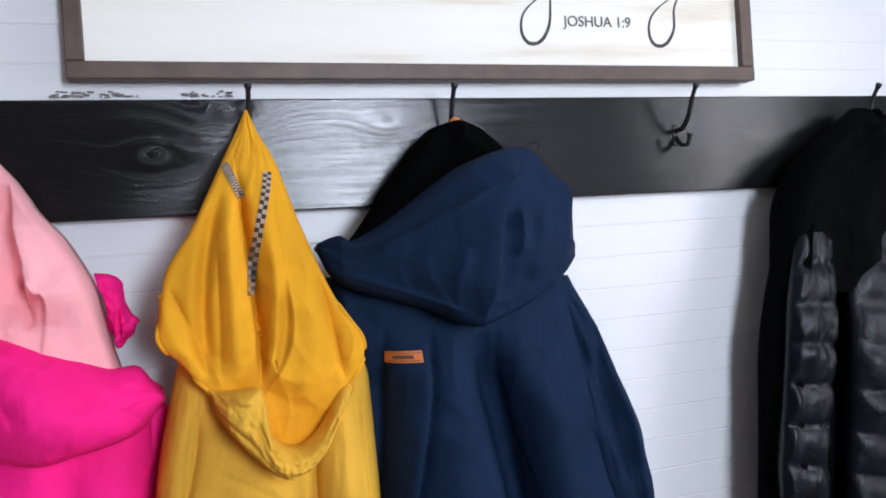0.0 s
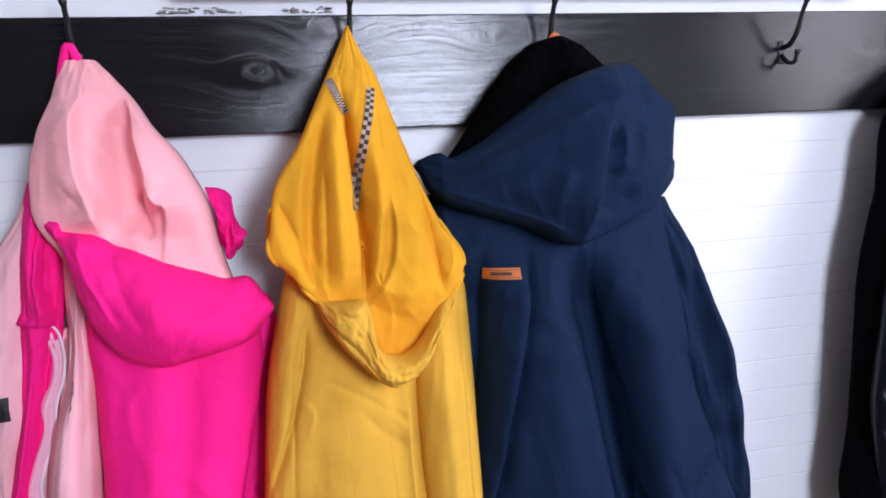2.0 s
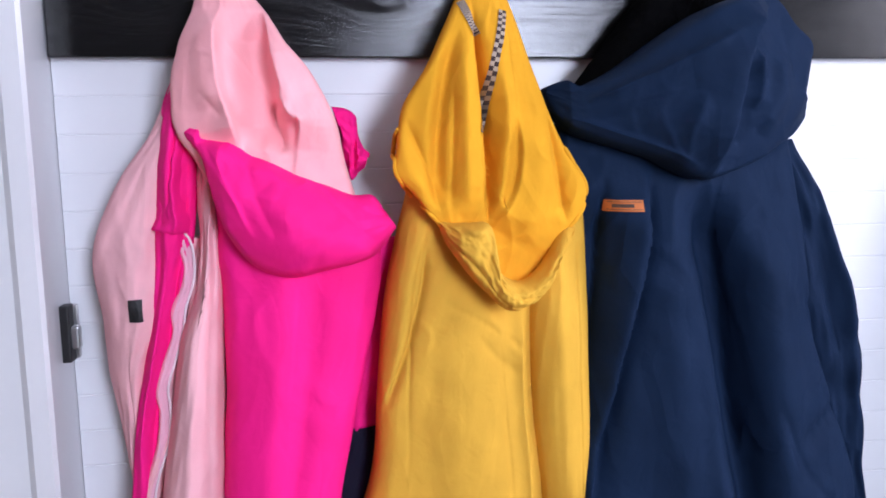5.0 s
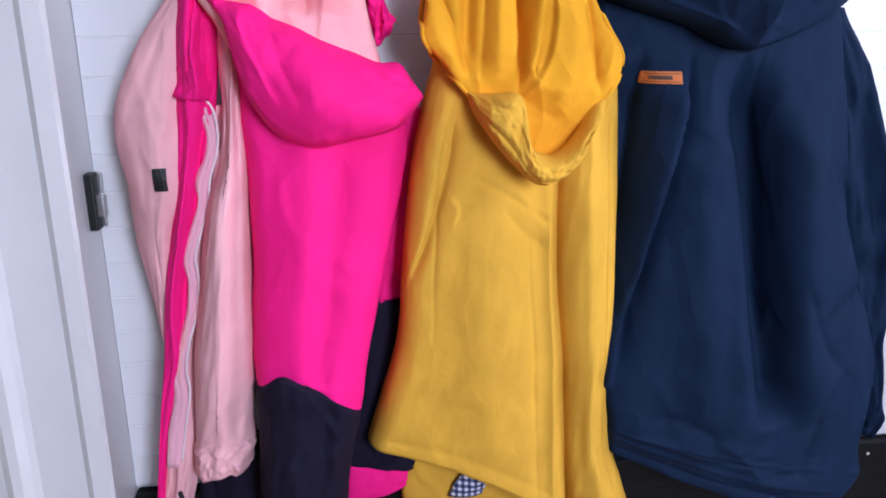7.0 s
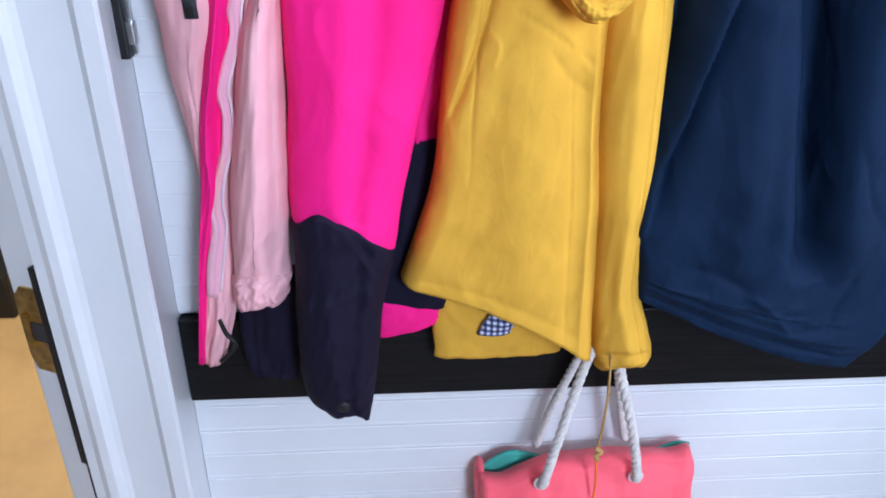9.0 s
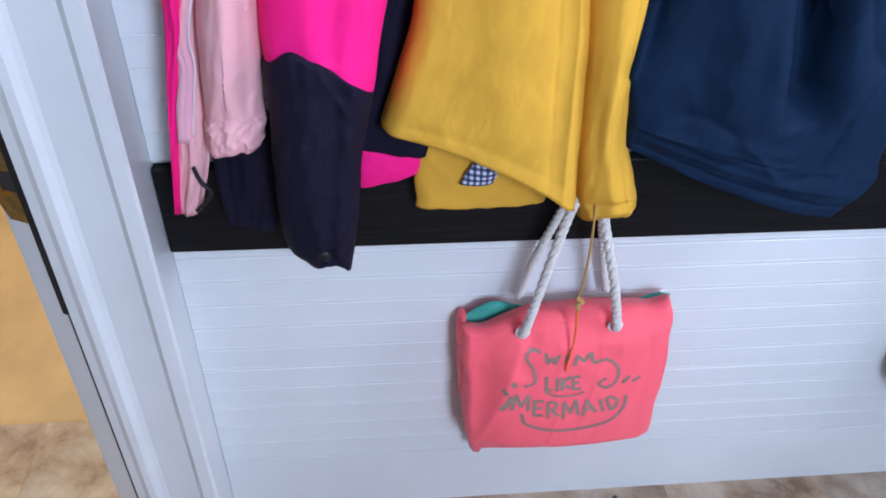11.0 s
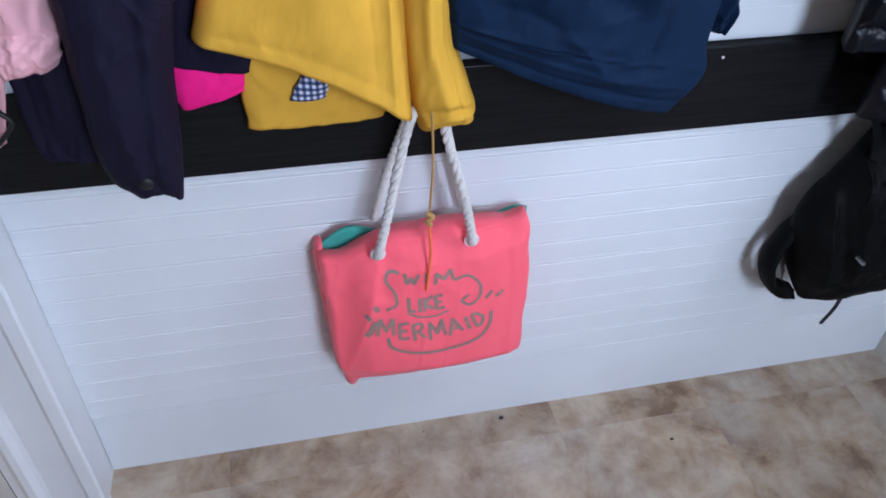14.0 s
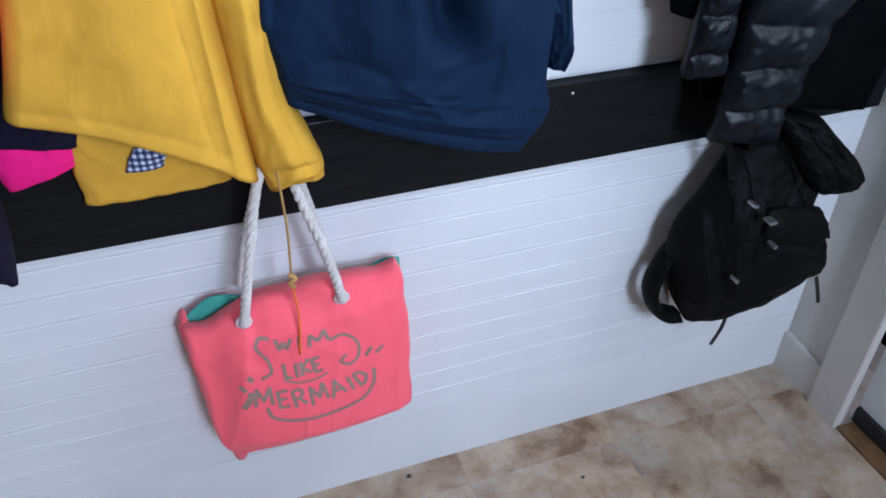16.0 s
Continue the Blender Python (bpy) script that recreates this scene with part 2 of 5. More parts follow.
def part(name, bm, mat, parent=None, label="", smooth=False):
    me = bpy.data.meshes.new(name)
    bm.normal_update()
    bm.to_mesh(me)
    bm.free()
    me.materials.append(mat)
    if smooth:
        me.polygons.foreach_set("use_smooth", [True] * len(me.polygons))
    ob = new(name, me)
    if parent is not None:
        bpy.context.view_layer.update()
        ob.parent = parent
        ob.matrix_parent_inverse = parent.matrix_world.inverted()
    return tagged(ob, label)


def box_bm(x0, x1, y0, y1, z0, z1, bevel=0.0, seg=2, bm=None):
    bm = bm or bmesh.new()
    m = Matrix.LocRotScale(((x0 + x1) / 2, (y0 + y1) / 2, (z0 + z1) / 2), None, (abs(x1 - x0), abs(y1 - y0), abs(z1 - z0)))
    r = bmesh.ops.create_cube(bm, size=1, matrix=m)
    if bevel:
        edges = list({e for v in r["verts"] for e in v.link_edges})
        bmesh.ops.bevel(bm, geom=edges, offset=bevel, segments=seg, profile=0.5, affect="EDGES")
    return bm


def tube_bm(points, radius, sides=10, bm=None, taper=None):
    """A round bar swept along points."""
    bm = bm or bmesh.new()
    pts = [Vector(p) for p in points]
    rings, up = [], None
    for i, p in enumerate(pts):
        d = (pts[min(i + 1, len(pts) - 1)] - pts[max(i - 1, 0)]).normalized()
        if up is None:
            up = d.orthogonal().normalized()
        up = (up - d * up.dot(d)).normalized()
        side = d.cross(up)
        r = radius * (taper[i] if taper else 1)
        rings.append([bm.verts.new(p + r * (math.cos(a) * up + math.sin(a) * side)) for a in [2 * math.pi * k / sides for k in range(sides)]])
    for a, b in zip(rings, rings[1:]):
        for k in range(sides):
            bm.faces.new((a[k], a[(k + 1) % sides], b[(k + 1) % sides], b[k]))
    bm.faces.new(rings[0][::-1])
    bm.faces.new(rings[-1])
    return bm


def spline(points, n):
    """Catmull-Rom through rows of numbers, n + 1 samples."""
    p = np.array(points, float)
    p = np.vstack([2 * p[0] - p[1], p, 2 * p[-1] - p[-2]])
    out = []
    for t in np.linspace(0, len(points) - 1, n + 1):
        i = min(int(t), len(points) - 2)
        f = t - i
        a, b, c, d = p[i:i + 4]
        out.append(0.5 * (2 * b + (c - a) * f + (2 * a - 5 * b + 4 * c - d) * f * f + (3 * b - a - 3 * c + d) * f ** 3))
    return np.array(out)


def grid_noise(x, y, seed):
    """Smooth noise from -1 to 1 over arrays of places."""
    def corner(i, j):
        h = np.sin(i * 127.1 + j * 311.7 + seed * 74.7) * 43758.5453
        return 2 * (h - np.floor(h)) - 1

    i, j = np.floor(x), np.floor(y)
    fx, fy = x - i, y - j
    fx, fy = fx ** 3 * (fx * (6 * fx - 15) + 10), fy ** 3 * (fy * (6 * fy - 15) + 10)
    return (corner(i, j) * (1 - fx) + corner(i + 1, j) * fx) * (1 - fy) + (corner(i, j + 1) * (1 - fx) + corner(i + 1, j + 1) * fx) * fy


def along(line, x, z):
    """Signed distance of places from a line (more to the right of its run is plus) and how far along it they lie, 0 to 1."""
    p = spline(line, 5 * len(line)) if len(line) > 2 else np.array(line, float)
    best, side, where = np.full(x.shape, 9.0), np.zeros(x.shape), np.zeros(x.shape)
    n = len(p) - 1
    for k in range(n):
        dx, dz = p[k + 1] - p[k]
        q = dx * dx + dz * dz + 1e-12
        f = np.clip(((x - p[k][0]) * dx + (z - p[k][1]) * dz) / q, 0, 1)
        ex, ez = x - p[k][0] - f * dx, z - p[k][1] - f * dz
        d = np.hypot(ex, ez)
        near = d < best
        best = np.where(near, d, best)
        side = np.where(near, np.sign(ex * dz - ez * dx), side)
        where = np.where(near, (k + f) / n, where)
    return best * side, where


def drape_bm(rows, folds=(), wrinkle=(0.004, 5, 2, 0.0), nu=64, nv=84, thick=0.02, wobble=0.002, quilt=None, sag=None, rim=(), roll=0.024, creases=(), crumple=0.0016, full=0.35, sheet=0.85):
    """Hanging cloth with a back: rows (x, z, x, z, y at the edges, y in front), from side to side, smoothed from row to row.
    folds: ("u" or "v", capitals for sharp ones, "s" a step, where at the start, where at the end, width, height, from, to).
    creases: ("round", "sharp", "pleat" or "step", a line of (x, z), width, height); roll: how wide its rims turn; full: how far it bellies; sheet: how far its rims fall back."""
    cr = spline(rows, nv)
    amp, fu, fv, seed = wrinkle
    uu = np.linspace(0, 1, nu + 1)
    u1 = 0.55 * uu + 0.45 * (0.5 - 0.5 * np.cos(math.pi * uu))
    u, v = np.meshgrid(u1, np.linspace(0, 1, nv + 1))
    x0, z0, x1, z1, ys, yf = [c[:, None] for c in cr.T]
    s = np.maximum(0.0, np.sin(math.pi * u))
    x = x0 + (x1 - x0) * u + wobble * np.where(u < 0.5, grid_noise(v * 9, 3 + 0 * v, seed), grid_noise(v * 9, 7 + 0 * v, seed))
    z = z0 + (z1 - z0) * u
    if sag:
        z = z + (sag[0] + (sag[1] - sag[0]) * v) * s
    for h, c, w in rim:
        z = z + h * np.exp(-((u - c) / w) ** 2) * (1 - v) ** 3
    width = np.maximum(0.004, np.hypot(x1 - x0, z1 - z0))
    r = np.minimum(0.5, roll / width)
    e = np.sqrt(np.maximum(0, 1 - (1 - np.minimum(1, np.minimum(u, 1 - u) / r)) ** 2))
    y = yf + (ys - yf) * sheet * (1 - (1 - full) * e - full * s ** 0.8)
    edge = np.minimum(1.0, 3.2 * s)
    for kind, a, b, w, h, lo, hi in folds:
        p, q = (u, v) if kind in "uUs" else (v, u)
        d = p - (a + (b - a) * q)
        win = np.clip((q - lo) / 0.12 + 0.5, 0, 1) * np.clip((hi - q) / 0.24 + 0.5, 0, 1)
        if kind == "s":
            y = y - h * edge * win * (0.5 + 0.5 * np.tanh(d / w))
        else:
            y = y - h * edge * win * (np.exp(-np.abs(d) / w) if kind in "UV" else np.exp(-(d / w) ** 2))
    for kind, line, w, h in creases:
        d, q = along(line, x, z)
        fade = np.minimum(1, 5 * q + 0.1) * np.minimum(1, 5 * (1 - q) + 0.1)
        if kind == "step":
            shape = np.where(d > 0, np.exp(-d / (5 * w)), np.exp(d / (0.3 * w)))
        elif kind == "pleat":
            shape = np.where(d > 0, np.exp(-d / w), np.exp(d / (0.25 * w)))
        elif kind == "sharp":
            shape = np.exp(-np.abs(d) / w)
        else:
            shape = np.exp(-(d / w) ** 2)
        y = y - h * fade * shape * np.minimum(1, e * 1.2)
    n1 = grid_noise(u * fu + seed, v * fv + 3.1 * seed, seed)
    n2 = grid_noise(u * fu * 2.7 + seed, v * fv * 4.5 + u * 4, seed + 9)
    y = y - edge * amp * (1.2 * n1 + 0.5 * n2)
    if crumple:
        for size, k, lean in ((0.075, 1.0, 0.5), (0.034, 0.45, -0.7)):
            bend = 0.7 * grid_noise(x / size * 0.6, z / size * 0.6, seed + 5)
            a = grid_noise((x + lean * z) / size + bend, (z - lean * x) / (1.9 * size) - bend, seed + 21)
            b = np.clip(0.5 + grid_noise(x / 0.11, z / 0.11, seed + 31), 0, 1)
            y = y - crumple * k * edge * b * ((1 - np.abs(a)) ** 4 * 2.2 - 0.6)
    if quilt:
        count, depth = quilt
        fall = (z[:, nu // 2] - z[0, nu // 2]) / (z[-1, nu // 2] - z[0, nu // 2])
        f = count * fall[:, None] + 0.05 * grid_noise(u * 3, v * count * 0.7, seed)
        f = f - np.floor(f)
        puff = np.minimum(1, np.sqrt(np.maximum(0, 1 - (1 - 2.6 * np.minimum(f, (1 - f) * 0.62)) ** 2 * (np.minimum(f, (1 - f) * 0.62) < 0.385))))
        pucker = grid_noise(u * 11, v * count * 1.1, seed) * np.exp(-np.minimum(f, 1 - f) / 0.16)
        y = y - edge * depth * (puff - 0.5 + 0.14 * pucker + 0.12 * grid_noise(u * 7, v * count * 2.5, seed + 2))
    y = np.minimum(y, -0.006)
    yb = np.maximum(np.minimum(ys + thick * s, -0.004), y + 0.001)
    bm = bmesh.new()
    front = [[bm.verts.new(c) for c in zip(*row)] for row in zip(x.tolist(), y.tolist(), z.tolist())]
    back = []
    for j in range(nv + 1):
        inner = [bm.verts.new((x[j, i], yb[j, i], z[j, i])) for i in range(1, nu)]
        back.append([front[j][0]] + inner + [front[j][nu]])
    for j in range(nv):
        for i in range(nu):
            bm.faces.new((front[j][i], front[j + 1][i], front[j + 1][i + 1], front[j][i + 1]))
            bm.faces.new((back[j][i], back[j][i + 1], back[j + 1][i + 1], back[j + 1][i]))
    for j, flip in ((0, False), (nv, True)):
        for i in range(nu):
            q = list(dict.fromkeys([front[j][i], front[j][i + 1], back[j][i + 1], back[j][i]]))
            if len(q) > 2:
                bm.faces.new(q[::-1] if flip else q)
    bmesh.ops.recalc_face_normals(bm, faces=bm.faces)
    return bm


def profile_bm(profile, x0, x1):
    """A moulding along x from a closed outline of (y, z)."""
    bm = bmesh.new()
    a = [bm.verts.new((x0, y, z)) for y, z in profile]
    b = [bm.verts.new((x1, y, z)) for y, z in profile]
    n = len(profile)
    for i in range(n):
        bm.faces.new((a[i], a[(i + 1) % n], b[(i + 1) % n], b[i]))
    bm.faces.new(a[::-1])
    bm.faces.new(b)
    bmesh.ops.recalc_face_normals(bm, faces=bm.faces)
    return bm


def text_bm(body, size, m, extrude=0.0006, bold=0.0):
    c = bpy.data.curves.new("letters", "FONT")
    c.body, c.size, c.extrude, c.offset, c.align_x, c.align_y = body, size, extrude, bold, "CENTER", "CENTER"
    ob = new("letters", c)
    me = ob.evaluated_get(bpy.context.evaluated_depsgraph_get()).to_mesh()
    bm = bmesh.new()
    bm.from_mesh(me)
    bpy.data.objects.remove(ob)
    bm.transform(m)
    return bm


def ribbon_bm(points, width, y_off=0.0, bm=None, thick=0.0012):
    """A flat painted stroke facing the room along (x, y, z) points; width may be a list."""
    bm = bm or bmesh.new()
    pts = [Vector(p) for p in points]
    rings = []
    for i, p in enumerate(pts):
        d = (pts[min(i + 1, len(pts) - 1)] - pts[max(i - 1, 0)])
        n = Vector((-d.z, 0, d.x)).normalized()
        w = (width[i] if isinstance(width, (list, tuple)) else width) / 2
        rings.append([bm.verts.new(p + n * w + Vector((0, y_off, 0))), bm.verts.new(p - n * w + Vector((0, y_off, 0))),
                      bm.verts.new(p - n * w + Vector((0, y_off + thick, 0))), bm.verts.new(p + n * w + Vector((0, y_off + thick, 0)))])
    for a, b in zip(rings, rings[1:]):
        for k in range(4):
            bm.faces.new((a[k], a[(k + 1) % 4], b[(k + 1) % 4], b[k]))
    bm.faces.new(rings[0])
    bm.faces.new(rings[-1][::-1])
    bmesh.ops.recalc_face_normals(bm, faces=bm.faces)
    return bm


def skin(ob, x, z, lift=0.0):
    """The point in front of ob's near surface at x, z."""
    me = ob.data
    ok, p, n, i = ob.ray_cast(Vector((x, -1.0, z)), Vector((0, 1, 0)))
    return Vector((x, (p.y if ok else -0.1) - lift, z))


def laid_on(bm, ob, lift=0.0008, thick=0.0008, y0=0.0):
    """Lays flat work that faces the room onto ob's skin; its depth is kept as a thin film."""
    for v in bm.verts:
        back = v.co.y > y0
        v.co = skin(ob, v.co.x, v.co.z, lift - (thick if back else 0.0))
    return bm

# ---- the shell of the place ----
UB0, UB1, LB0, LB1 = 1.561, 1.701, 0.689, 0.831    # the two hook boards


def structure(name, bm, mat, label, category="", smooth=False):
    return tagged(part(name, bm, mat, None, "", smooth), label, category, "", "structure")


wall_north = structure("wall_north", box_bm(LX - 0.0, RX, 0.006, 0.12, 0, CZ), WALL, "white painted plank wall behind the coats", "wall")
structure("subfloor", box_bm(-1.6, RX + 0.3, SY - 0.1, 0.12, -0.12, -0.006), GROUT, "dark joint bed under the vinyl floor tiles", "floor")
structure("ceiling", box_bm(-1.6, RX + 0.3, SY - 0.2, 2.2, CZ, CZ + 0.1), CEIL, "plain white ceiling", "ceiling")
structure("wall_west", box_bm(-1.6, -1.5, SY - 0.1, 2.2, 0, CZ), DIMWALL, "plain side wall, toned dark taupe to cut bounce light", "wall")
structure("wall_hall", box_bm(-1.5, 0.3, 1.75, 1.85, 0, CZ), WALL, "plain white hall wall", "wall")
structure("wall_hall_side", box_bm(LX - 0.1, LX - 0.0, 0.122, 1.75, 0, CZ), WALL, "plain white hall side wall", "wall")
structure("hall_floor", box_bm(-1.5, LX - 0.102, -0.06, 1.75, -0.10, -0.001), TAN, "warm tan hall floor beyond the doorway", "floor")

# wall behind the camera, with a window
bm = box_bm(-1.5, 0.43, SY - 0.1, SY, 0, CZ)
box_bm(1.01, RX + 0.2, SY - 0.1, SY, 0, CZ, bm=bm)
box_bm(0.43, 1.01, SY - 0.1, SY, 0, 1.30, bm=bm)
box_bm(0.43, 1.01, SY - 0.1, SY, 2.33, CZ, bm=bm)
structure("wall_south", bm, DIMWALL, "unseen back wall with a window, toned dark taupe to cut bounce light", "wall")

# side wall with the outer door
bm = box_bm(RX, RX + 0.14, -0.12, 0.12, 0, CZ)
box_bm(RX, RX + 0.14, -1.25, -0.12, 2.08, CZ, bm=bm)
structure("wall_east", bm, WARMTRIM, "white painted side wall beside the outer door", "wall")
# unseen stretch, kept dark so the glossy board mirrors no bright wall
structure("wall_east_back", box_bm(RX, RX + 0.14, SY - 0.1, -1.25, 0, CZ), DIMWALL, "unseen wall past the outer door, toned dark taupe to cut board reflections", "wall")
bm = box_bm(RX - 0.018, RX + 0.004, -0.212, -0.125, 0.004, 2.15, 0.004)
box_bm(RX - 0.018, RX + 0.004, -1.33, -1.245, 0.004, 2.15, 0.004, bm=bm)
box_bm(RX - 0.018, RX + 0.004, -1.33, -0.125, 2.072, 2.16, 0.004, bm=bm)
structure("door_casing", bm, WARMTRIM, "white painted casing round the outer door", "trim")
door = thing("door_1", (RX + 0.05, -0.7, 0.02), "closed off-white outer door with glass and dark bottom sweep", "door", "", "structure")
bm = box_bm(RX + 0.035, RX + 0.078, -0.50, -0.205, 0.03, 2.07, 0.003)
box_bm(RX + 0.035, RX + 0.078, -1.25, -0.90, 0.03, 2.07, 0.003, bm=bm)
box_bm(RX + 0.035, RX + 0.078, -0.90, -0.50, 0.03, 1.08, 0.003, bm=bm)
box_bm(RX + 0.035, RX + 0.078, -0.90, -0.50, 2.01, 2.07, 0.003, bm=bm)
part("door_leaf", bm, DOORPAINT, door)
part("door_sweep", box_bm(RX + 0.026, RX + 0.038, -1.24, -0.21, 0.018, 0.06, 0.003), RUBBER, door, "black rubber bottom sweep")
pane = part("pane", box_bm(RX + 0.052, RX + 0.058, -0.905, -0.495, 1.075, 2.015), GLASS, door)
pane.visible_shadow = False
structure("door_sill", box_bm(RX - 0.012, RX + 0.13, -1.245, -0.213, -0.005, 0.016, 0.004), SILL, "worn brown wooden threshold", "threshold")
structure("baseboard", box_bm(RX - 0.012, RX + 0.003, -0.124, -0.002, 0.0, 0.11, 0.003), WARMTRIM, "short white baseboard by the outer door", "trim")

# window behind the camera
win = thing("window_1", (0.72, SY, 1.30), "white framed window with daylight", "window", "", "structure")
bm = box_bm(0.43, 0.47, SY - 0.05, SY + 0.01, 1.30, 2.33, 0.003)
box_bm(0.97, 1.01, SY - 0.05, SY + 0.01, 1.30, 2.33, 0.003, bm=bm)
box_bm(0.47, 0.97, SY - 0.05, SY + 0.01, 1.30, 1.35, 0.003, bm=bm)
box_bm(0.47, 0.97, SY - 0.05, SY + 0.01, 2.28, 2.33, 0.003, bm=bm)
box_bm(0.47, 0.97, SY - 0.05, SY + 0.01, 1.80, 1.84, 0.003, bm=bm)
part("window_frame", bm, TRIM, win)

# doorway to the hall: jamb, casing, return
CY = -0.08
structure("wall_return", box_bm(LX - 0.13, LX, CY + 0.018, 0.12, 0, CZ), TRIM, "narrow white return beside the hall doorway", "wall")
bm = bmesh.new()
outline = [(-0.404, CY + 0.018), (-0.404, CY - 0.006), (-0.408, CY - 0.010), (-0.428, CY - 0.010), (-0.434, CY - 0.004), (-0.438, CY), (-0.492, CY + 0.002),
           (-0.500, CY - 0.001), (-0.510, CY - 0.008), (-0.522, CY - 0.008), (-0.532, CY - 0.002), (-0.546, CY), (-0.548, CY + 0.004), (-0.548, CY + 0.018)]
lo = [bm.verts.new((x, y, 0.0)) for x, y in outline]
hi = [bm.verts.new((x, y, 2.15)) for x, y in outline]
for i in range(len(outline)):
    k = (i + 1) % len(outline)
    bm.faces.new((lo[i], lo[k], hi[k], hi[i]))
bm.faces.new(lo)
bm.faces.new(hi)
bmesh.ops.recalc_face_normals(bm, faces=bm.faces)
structure("hall_door_casing", bm, TRIM, "white moulded casing of the hall doorway", "trim")
jamb = thing("door_jamb", (-0.58, -0.02, 0), "white painted door jamb with a brass strike plate", "door jamb", "", "structure")
JM = pose(-0.553, CY + 0.012, 0, 0, 0, -24)      # its face is splayed towards the room


def on_jamb(bm):
    bm.transform(JM)
    return bm


part("jamb_post", on_jamb(box_bm(-0.058, 0.004, 0.006, 0.11, 0, 2.1, 0.003)), TRIM, jamb)
part("weatherstrip", on_jamb(box_bm(-0.008, 0.004, -0.004, 0.008, 0.62, 0.95, 0.002)), RUBBER, jamb, "black weatherstrip")
part("paint_gap", on_jamb(box_bm(-0.002, 0.003, -0.001, 0.008, 0.0, 0.62)), INK, jamb, "dark gap beside the jamb")
plate = bmesh.new()
pl = [(-0.054, 0.80), (-0.046, 0.777), (-0.008, 0.777), (-0.008, 0.912), (-0.040, 0.912), (-0.054, 0.895)]
f = [plate.verts.new((x, 0.003, z)) for x, z in pl]
g = [plate.verts.new((x, 0.0065, z)) for x, z in pl]
plate.faces.new(f)
plate.faces.new(g[::-1])
for i in range(6):
    plate.faces.new((f[i], g[i], g[(i + 1) % 6], f[(i + 1) % 6]))
bmesh.ops.recalc_face_normals(plate, faces=plate.faces)
sp = part("strike_plate", on_jamb(plate), BRASS, jamb, "worn brass strike plate")
part("bolt_hole", on_jamb(box_bm(-0.036, -0.008, 0.001, 0.004, 0.828, 0.858, 0.001)), INK, sp, "dark latch hole")
part("lip", on_jamb(box_bm(-0.048, -0.036, -0.002, 0.004, 0.815, 0.87, 0.0015)), BRASS, sp)
for z in (0.79, 0.898):
    part("screw", on_jamb(box_bm(-0.030, -0.022, 0.0008, 0.004, z - 0.004, z + 0.004, 0.001)), BRASS, sp)
structure("wall_hall_doorway", box_bm(-1.5, -1.32, -0.06, 0.1, 0, CZ), WALL, "white wall on the far side of the hall doorway", "wall")
structure("wall_hall_lintel", box_bm(-1.32, -0.612, -0.06, 0.1, 2.1, CZ), WALL, "white wall over the hall doorway", "wall")
latch = thing("catch", (LX, -0.03, 1.19), "small dark bronze and steel door catch screwed to the white trim", "catch")
part("keeper", box_bm(LX - 0.002, LX + 0.010, -0.040, -0.018, 1.206, 1.274, 0.002), IRON, latch)
part("edge_plate", box_bm(LX + 0.008, LX + 0.014, -0.022, -0.014, 1.208, 1.272, 0.001), STEEL, latch, "bright steel edge")
part("tongue", box_bm(LX + 0.008, LX + 0.018, -0.034, -0.020, 1.221, 1.248, 0.002), STEEL, latch)
box = thing("low_box", (-1.36, 1.36, 0), "dark low box standing on the hall floor", "box")
part("box_body", box_bm(-1.49, -1.36, 1.30, 1.60, 0.0, 0.16, 0.008), RUBBER, box)

# ---- hook boards ----
def hook_board(name, z0, z1, mat, label):
    bm = box_bm(LX + 0.003, RX - 0.004, -0.020, 0.003, z0, z1, 0.002)
    ob = tagged(part(name, bm, mat), label, "board", "hook boards")
    return ob


hook_board("upper_hook_board", UB0, UB1, BOARD, "glossy black-stained pine board with knots and grain")
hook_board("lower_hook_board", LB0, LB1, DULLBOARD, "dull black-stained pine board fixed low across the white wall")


HEART = plain("knot_heart", (0.002, 0.002, 0.002), 0.35)


def knot(x, z, r, slant):
    "A cracked heart of uneven outline, sunk a little below the face."
    bm = bmesh.new()
    rim = [bm.verts.new((x + 0.62 * r * math.cos(a) * (1 + 0.25 * math.sin(3 * a + 40 * x)), -0.0204, z + 0.45 * r * math.sin(a) * (1 + 0.2 * math.sin(2 * a + 9 * x)) + 0.4 * slant * r * math.cos(a))) for a in np.linspace(0, 2 * math.pi, 15)[:-1]]
    deep = [bm.verts.new((v.co.x * 0.6 + x * 0.4, -0.0185, v.co.z * 0.6 + z * 0.4)) for v in rim]
    for k in range(14):
        bm.faces.new((rim[k], rim[(k + 1) % 14], deep[(k + 1) % 14], deep[k]))
    bm.faces.new(deep)
    bmesh.ops.recalc_face_normals(bm, faces=bm.faces)
    tagged(part("board_knot", bm, HEART, None, "", True), "dark cracked knot ringed by bent grain in the board", "knot", "knots in the board")


for x, z, r, s in ((-0.014, 1.636, 0.014, 0.2), (0.072, 1.690, 0.010, -0.4), (0.272, 1.674, 0.006, 0.3), (0.477, 1.633, 0.012, 0), (0.852, 1.649, 0.006, 0.2), (0.773, 1.573, 0.005, 0), (0.634, 0.797, 0.005, 0.3)):
    knot(x, z, r, s)
spk = part("paint_flecks", box_bm(0.660, 0.664, -0.0215, -0.0195, 0.812, 0.816, 0.0005), ZIP)
tagged(spk, "tiny white paint fleck on the black board", "paint fleck")
bm = bmesh.new()
